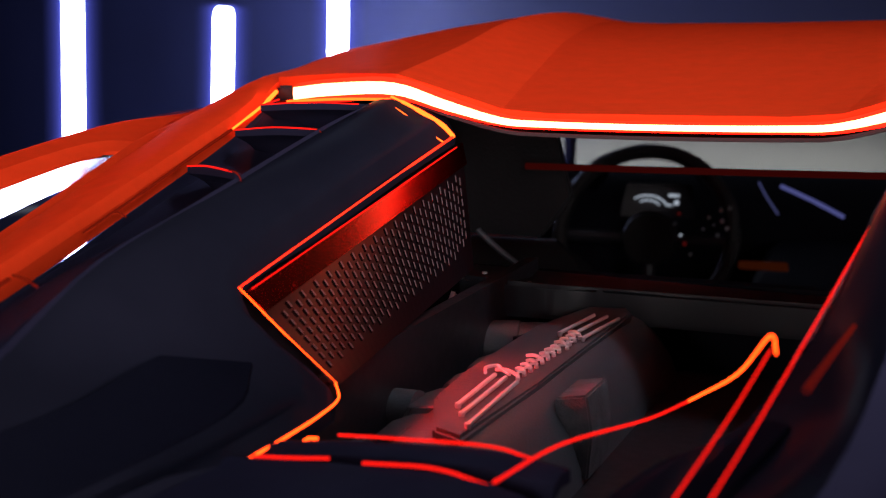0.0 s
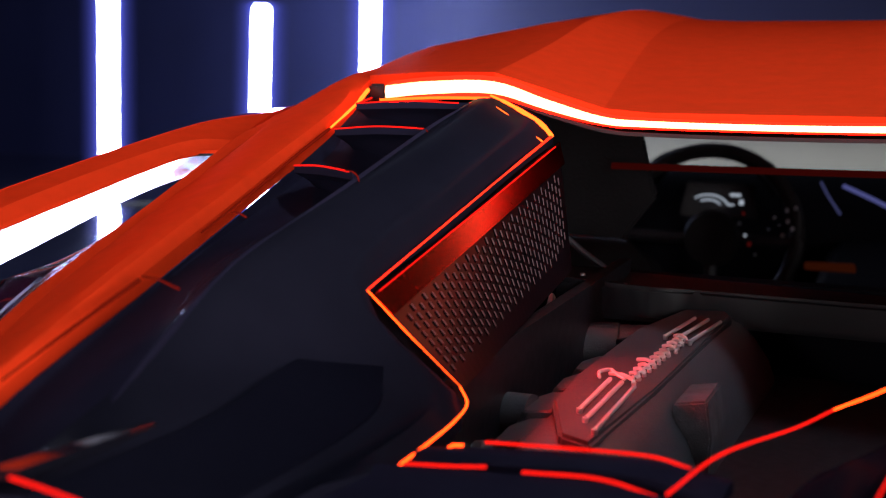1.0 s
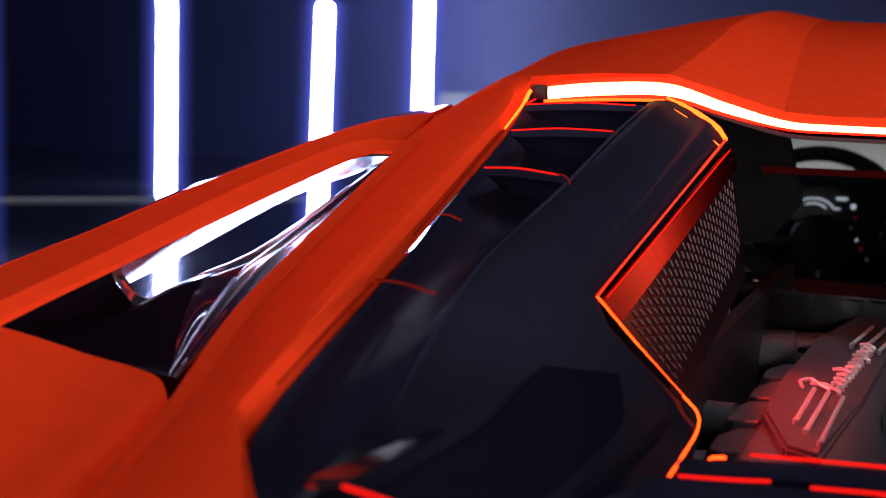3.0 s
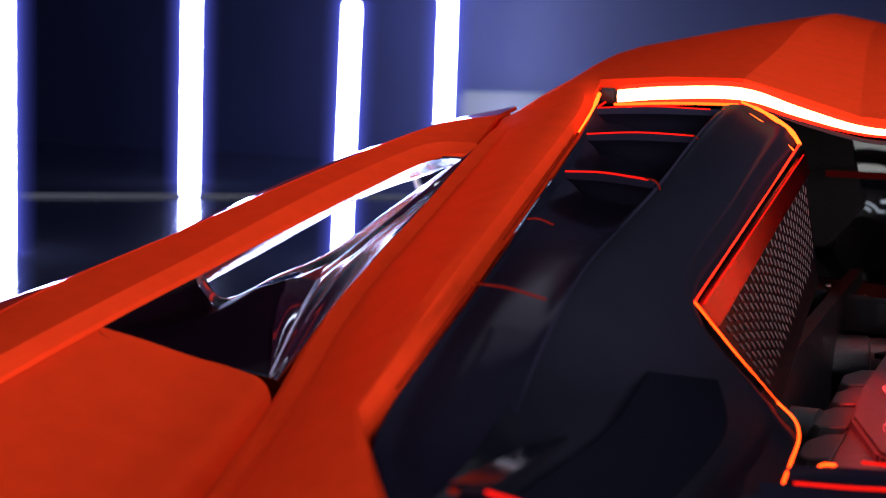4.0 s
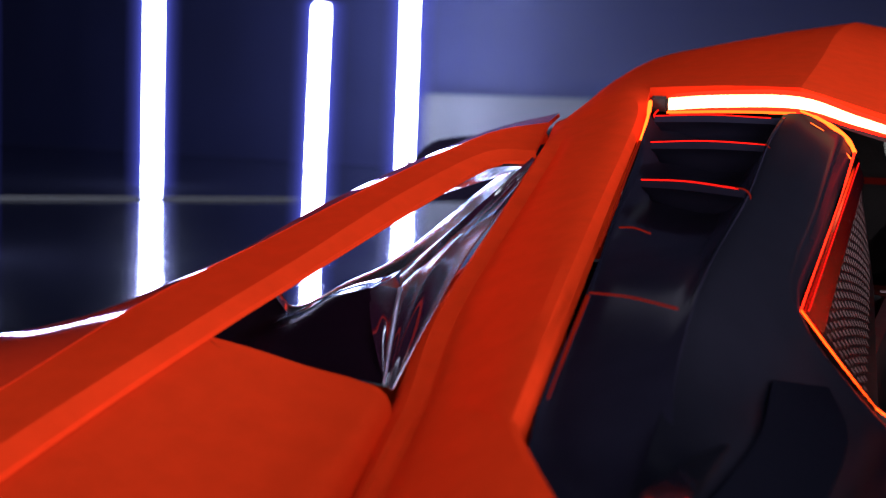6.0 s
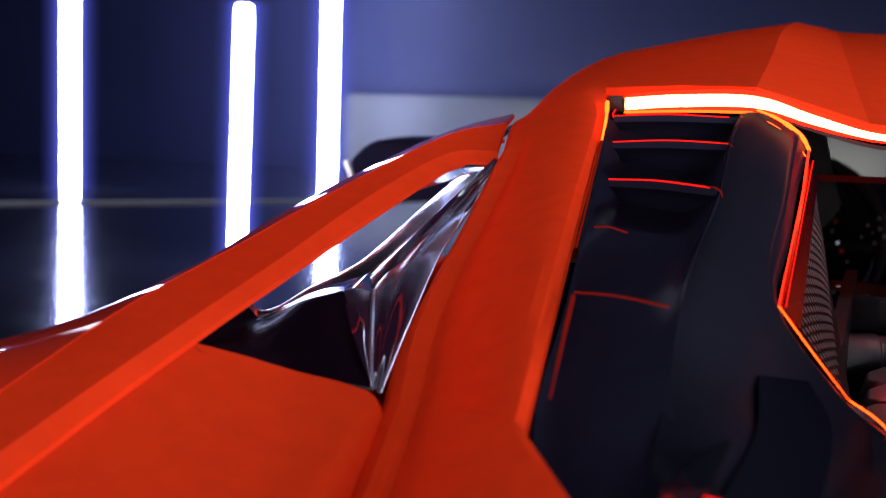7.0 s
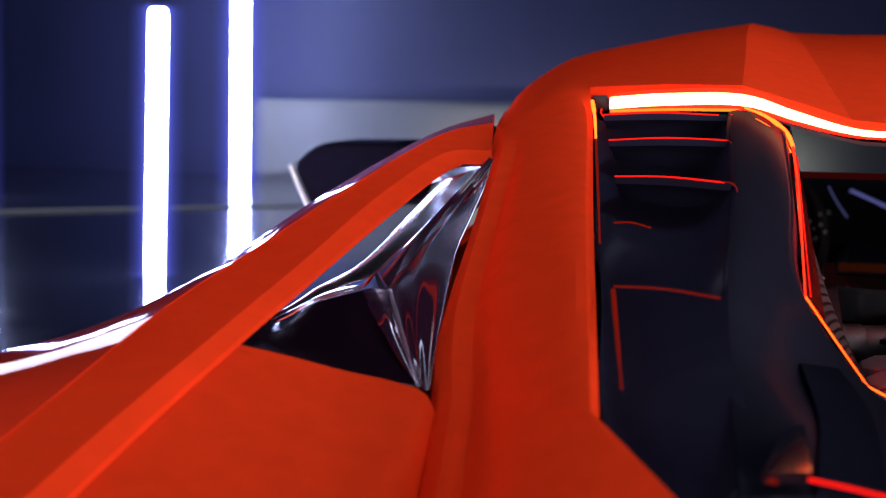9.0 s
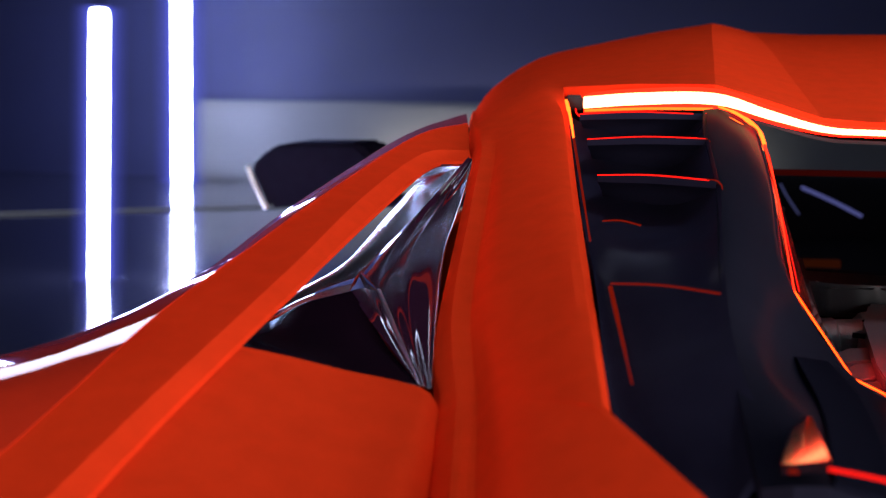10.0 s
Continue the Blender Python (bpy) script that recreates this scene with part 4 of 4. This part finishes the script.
# ---- cabin ----
part("bulkhead", prism([(-0.45, 0.085, 0.940), (0.45, 0.085, 0.940), (0.45, 0.085, 0.40), (-0.45, 0.085, 0.40)], (0, 0.03, 0), 0.006), VOID, car, "black bulkhead between cabin and engine")
for s in (1, -1):
    part("pillar_trim", prism([(-0.46, 0.285, 1.10), (-0.19, 0.275, 1.085), (-0.184, 0.275, 1.040), (-0.165, 0.275, 0.985), (-0.20, 0.275, 0.94), (-0.46, 0.285, 0.94)], (0, 0.012, 0), 0.003, s), LEATHER, car, "black cabin pillar trim")
    part("seat", skin([[(-0.37 + dx * w, y, z) for dx in (-0.15, -0.12, -0.06, 0.06, 0.12, 0.15)] for y, z, w in ((0.45, 0.40, 1), (0.50, 0.70, 1), (0.55, 0.84, 0.9), (0.58, 0.885, 0.6), (0.62, 0.870, 0.6), (0.64, 0.80, 0.9), (0.68, 0.45, 1))], 2, 3, s, 0.0), LEATHER, car, "black leather bucket seat")
    part("side_window", skin([[(-0.44, 0.92, 1.120), (-0.53, 0.94, 1.04), (-0.60, 0.96, 0.92)], [(-0.43, 1.15, 1.085), (-0.54, 1.2, 1.00), (-0.62, 1.25, 0.89)], [(-0.56, 1.55, 0.908), (-0.61, 1.57, 0.86), (-0.66, 1.6, 0.79)], [(-0.69, 1.9, 0.69), (-0.695, 1.92, 0.68), (-0.70, 1.95, 0.66)]], 2, 3, s, 0.004), GLASS, car, "clear side window")
    part("screen_pillar", rod([(-0.43, 1.12, 1.094), (-0.56, 1.53, 0.917), (-0.70, 1.94, 0.668)], 0.012, 8, 4, s), GLOSS, car, "slim black windscreen pillar")
# A glowing rod draws the red reflection in the rear window.
part("window_reflection", rod([(-0.194, 0.214, 1.0215), (0.0, 0.214, 1.022), (0.20, 0.214, 1.0235)], 0.0035, 6, 4), LINE_DIM, car, "faint red reflection across the rear window, drawn as a glowing rod")
part("windscreen", skin([[(-0.43, 1.14, 1.100), (0, 1.19, 1.112), (0.43, 1.14, 1.100)], [(-0.56, 1.55, 0.915), (0, 1.60, 0.925), (0.56, 1.55, 0.915)], [(-0.70, 1.93, 0.665), (0, 2.02, 0.655), (0.70, 1.93, 0.665)]], 4, 4, 1, 0.004), GLASS, car, "clear raked windscreen")
part("dashboard", skin([[(-0.60, y, z), (-0.42, y, z + d), (-0.30, y, z + d * 1.6), (-0.16, y, z + d), (0.2, y, z), (0.60, y, z)] for y, z, d in ((1.42, 0.58, 0.0), (1.44, 0.76, 0.002), (1.48, 0.846, 0.006), (1.58, 0.880, 0.004), (1.72, 0.800, 0.0), (1.94, 0.66, 0.0))], 4, 4, 1, 0.02), VOID, car, "black leather dashboard")
part("seat_belt", rod([(-0.262, 0.255, 0.948), (-0.236, 0.252, 0.928), (-0.204, 0.25, 0.908)], 0.0032, 6, 3), ENGINE, car, "grey seat belt strap")
part("instrument_display", prism([(-0.37, 1.27, 0.885), (-0.25, 1.27, 0.885), (-0.24, 1.26, 0.825), (-0.38, 1.26, 0.825)], (0, 0.01, 0.002), 0.002), SATIN, car)
for a0, a1, r in ((25, 150, 0.038), (35, 140, 0.026)):
    part("gauge_arc", rod([(-0.325 + r * math.cos(radians(a)), 1.255, 0.838 + r * 0.75 * math.sin(radians(a))) for a in range(a0, a1, 18)], 0.0018, 6, 3), SCREEN, car, "lit white gauge arc")
for x, z, w in ((-0.277, 0.868, 0.010), (-0.285, 0.850, 0.006), (-0.305, 0.828, 0.012)):
    part("display_block", box(x - w, x + w, 1.25, 1.256, z - w * 0.25, z + w * 0.25, 0.001), SCREEN, car)


def wheel_ring():
    pts = [(-0.31 + 0.155 * math.cos(a), 1.17 + 0.05 * math.sin(a), 0.805 + 0.145 * math.sin(a)) for a in [k * math.tau / 24 for k in range(25)]]
    return rod(pts, 0.014, 10, 2)


part("steering_wheel", wheel_ring(), LEATHER, car, "black leather steering wheel")
for dx, dz in ((-0.15, 0.0), (0.15, 0.0), (0.0, -0.14)):
    part("spoke", rod([(-0.30, 1.18, 0.80), (-0.30 + dx * 0.5, 1.17, 0.80 + dz * 0.5), (-0.30 + dx, 1.17, 0.80 + dz)], 0.011, 8, 2), SATIN, car, "dark metal spoke")
part("wheel_hub", lathe([(0, 0.045), (0.02, 0.05), (0.03, 0.03)], 20, "y", Matrix.Translation((-0.30, 1.155, 0.80))), LEATHER, car)
part("centre_console", skin([[(-0.13, y, z - 0.05), (-0.11, y, z), (0.11, y, z), (0.13, y, z - 0.05)] for y, z in ((0.45, 0.62), (0.9, 0.70), (1.2, 0.735), (1.42, 0.77))], 2, 3, 1, 0.02), VOID, car, "black centre console")
for x, y, z in ((-0.160, 1.08, 0.868), (-0.146, 1.08, 0.872), (-0.158, 1.08, 0.850), (-0.150, 1.08, 0.838), (-0.165, 1.08, 0.826)):
    part("switch", box(x - 0.0025, x + 0.0025, y, y + 0.006, z - 0.003, z + 0.003, 0.0008), CHROME, car)
part("cabin_light", rod([(-0.110, 1.40, 0.876), (-0.05, 1.40, 0.850), (0.006, 1.40, 0.822)], 0.004, 6, 3), BLUE, car, "thin blue cabin light line")
part("cabin_light", rod([(-0.150, 1.40, 0.882), (-0.135, 1.40, 0.855), (-0.112, 1.40, 0.822)], 0.0022, 6, 3), BLUE_DIM, car, "faint blue cabin light line")
part("switch_panel", prism([(-0.125, 1.05, 0.790), (-0.048, 1.05, 0.792), (-0.046, 1.06, 0.776), (-0.126, 1.06, 0.776)], (0, 0.01, 0), 0.002), AMBER, car, "dim amber lit switch panel")
part("instrument_cowl", skin([[(-0.47, y, z - 0.07), (-0.42, y, z - 0.012), (-0.34, y, z), (-0.26, y, z - 0.012), (-0.205, y, z - 0.07)] for y, z in ((1.24, 0.944), (1.32, 0.948), (1.42, 0.930))], 4, 2, 1, 0.008), VOID, car, "black instrument cowl")
for k in range(9):
    x, z, w = ((-0.230, 0.880, 0.010), (-0.226, 0.862, 0.006), (-0.232, 0.845, 0.007), (-0.222, 0.826, 0.005), (-0.215, 0.812, 0.008), (-0.205, 0.795, 0.006), (-0.185, 0.838, 0.005), (-0.176, 0.858, 0.006), (-0.168, 0.846, 0.004))[k]
    part("dash_switch", box(x - w * 0.35, x + w * 0.35, 1.06, 1.066, z - w * 0.4, z + w * 0.4, 0.0008), (SCREEN, CHROME, REDKEY)[(k * 2) % 3] if k < 6 else CHROME, car)
part("cabin_floor", box(-0.62, 0.62, 0.12, 2.0, 0.22, 0.26), SATIN, car)

# ---- door mirror ----
for s in (1, -1):
    part("door_mirror", prism([(-1.128, 1.05, 0.925), (-1.087, 1.04, 0.959), (-1.054, 1.04, 0.972), (-0.910, 1.04, 0.975), (-0.880, 1.04, 0.950), (-0.885, 1.04, 0.880), (-0.930, 1.04, 0.862), (-1.091, 1.05, 0.846)], (0.02, 0.10, 0.0), 0.008, s), GLOSS, car, "gloss black door mirror")
    # a chrome rod draws the highlight along the outer edge
    part("mirror_highlight", rod([(-1.130, 1.048, 0.926), (-1.112, 1.046, 0.886), (-1.092, 1.046, 0.846)], 0.006, 8, 3, s), CHROME, car, "bright metal line drawing the highlight on the mirror edge")
    part("mirror_arm", rod([(-0.93, 1.09, 0.87), (-0.84, 1.12, 0.86), (-0.70, 1.16, 0.86)], 0.014, 8, 3, s), GLOSS, car)

# ---- flanks, nose, tail and wheels ----
FLANK = [
    [(-0.40, -1.16, 0.84), (-0.80, -1.16, 0.78), (-0.93, -1.14, 0.68), (-0.97, -1.12, 0.50), (-0.90, -1.10, 0.22)],
    [(-0.76, -0.82, 0.855), (-0.86, -0.82, 0.81), (-0.97, -0.80, 0.74), (-1.00, -0.80, 0.73), (-1.00, -0.80, 0.72)],
    [(-0.70, -0.60, 0.862), (-0.82, -0.60, 0.82), (-0.96, -0.60, 0.74), (-1.00, -0.60, 0.73), (-1.00, -0.60, 0.72)],
    [(-0.62, -0.40, 0.885), (-0.78, -0.36, 0.84), (-0.95, -0.34, 0.72), (-0.98, -0.32, 0.48), (-0.93, -0.30, 0.20)],
    [(-0.60, -0.15, 0.895), (-0.75, -0.12, 0.84), (-0.92, -0.10, 0.70), (-0.94, -0.10, 0.45), (-0.90, -0.10, 0.20)],
    [(-0.58, 0.15, 0.915), (-0.73, 0.15, 0.85), (-0.90, 0.15, 0.69), (-0.93, 0.15, 0.45), (-0.90, 0.15, 0.20)],
    [(-0.60, 0.90, 0.970), (-0.75, 0.90, 0.86), (-0.90, 0.90, 0.68), (-0.94, 0.90, 0.45), (-0.91, 0.90, 0.20)],
    [(-0.63, 1.60, 0.880), (-0.78, 1.60, 0.80), (-0.93, 1.60, 0.68), (-0.96, 1.60, 0.45), (-0.92, 1.60, 0.20)],
    [(-0.60, 2.05, 0.770), (-0.80, 2.05, 0.76), (-0.94, 2.05, 0.71), (-0.97, 2.05, 0.70), (-0.97, 2.05, 0.69)],
    [(-0.40, 2.50, 0.640), (-0.65, 2.50, 0.63), (-0.88, 2.45, 0.56), (-0.93, 2.42, 0.40), (-0.90, 2.40, 0.20)],
    [(-0.20, 2.85, 0.480), (-0.45, 2.82, 0.46), (-0.70, 2.72, 0.42), (-0.78, 2.68, 0.32), (-0.76, 2.66, 0.18)],
]
for side in place(lambda s: skin(FLANK, 3, 4, s, 0.012, (0.6, 0, -0.6)), "flank", PAINT, "orange side body"):
    levelled(side)
levelled(part("bonnet", skin([[(-0.61, 1.93, 0.792), (0, 2.02, 0.792), (0.61, 1.93, 0.792)], [(-0.58, 2.1, 0.76), (0, 2.15, 0.74), (0.58, 2.1, 0.76)], [(-0.40, 2.5, 0.64), (0, 2.55, 0.60), (0.40, 2.5, 0.64)], [(-0.20, 2.85, 0.48), (0, 2.87, 0.46), (0.20, 2.85, 0.48)], [(-0.2, 2.87, 0.2), (0, 2.89, 0.2), (0.2, 2.87, 0.2)]], 4, 4, 1, 0.012), PAINT, car, "orange low bonnet"))
levelled(part("tail", skin([[(-0.80, -1.08, 0.80), (-0.40, -1.10, 0.865), (0, -1.10, 0.868), (0.40, -1.10, 0.865), (0.80, -1.08, 0.80)], [(-0.93, -1.16, 0.66), (-0.40, -1.26, 0.74), (0, -1.28, 0.74), (0.40, -1.26, 0.74), (0.93, -1.16, 0.66)], [(-0.90, -1.12, 0.22), (-0.40, -1.22, 0.22), (0, -1.24, 0.22), (0.40, -1.22, 0.22), (0.90, -1.12, 0.22)]], 4, 4, 1, 0.012, (0, 1, -0.2)), GLOSS, car, "black tail panel"))
levelled(part("underbody", box(-0.72, 0.72, -1.05, 2.6, 0.13, 0.19, 0.01), SATIN, car))


def road_wheel(x, y, r, w):
    side = 1 if x > 0 else -1
    m = Matrix.Translation((x, y, r))
    hub = levelled(part("wheel", lathe([(-w / 2, r * 0.55), (-w / 2, r * 0.66), (w / 2, r * 0.66), (w / 2, r * 0.55)], 32, "x", m), SATIN, car, "black road wheel"))
    part("tyre", lathe([(-w / 2, r * 0.66), (-w / 2 - 0.005, r * 0.9), (-w / 2 + 0.03, r), (w / 2 - 0.03, r), (w / 2 + 0.005, r * 0.9), (w / 2, r * 0.66)], 40, "x", m), RUBBER, hub, "black low-profile tyre")
    for k in range(5):
        a = k * math.tau / 5
        part("rim_spoke", rod([(x + side * w * 0.45, y, r), (x + side * w * 0.42, y + math.cos(a) * r * 0.35, r + math.sin(a) * r * 0.35), (x + side * w * 0.47, y + math.cos(a) * r * 0.64, r + math.sin(a) * r * 0.64)], 0.018, 8, 2), GLOSS, hub)


for sx in (-1, 1):
    road_wheel(sx * 0.83, -0.72, 0.355, 0.32)
    road_wheel(sx * 0.83, 2.05, 0.335, 0.26)
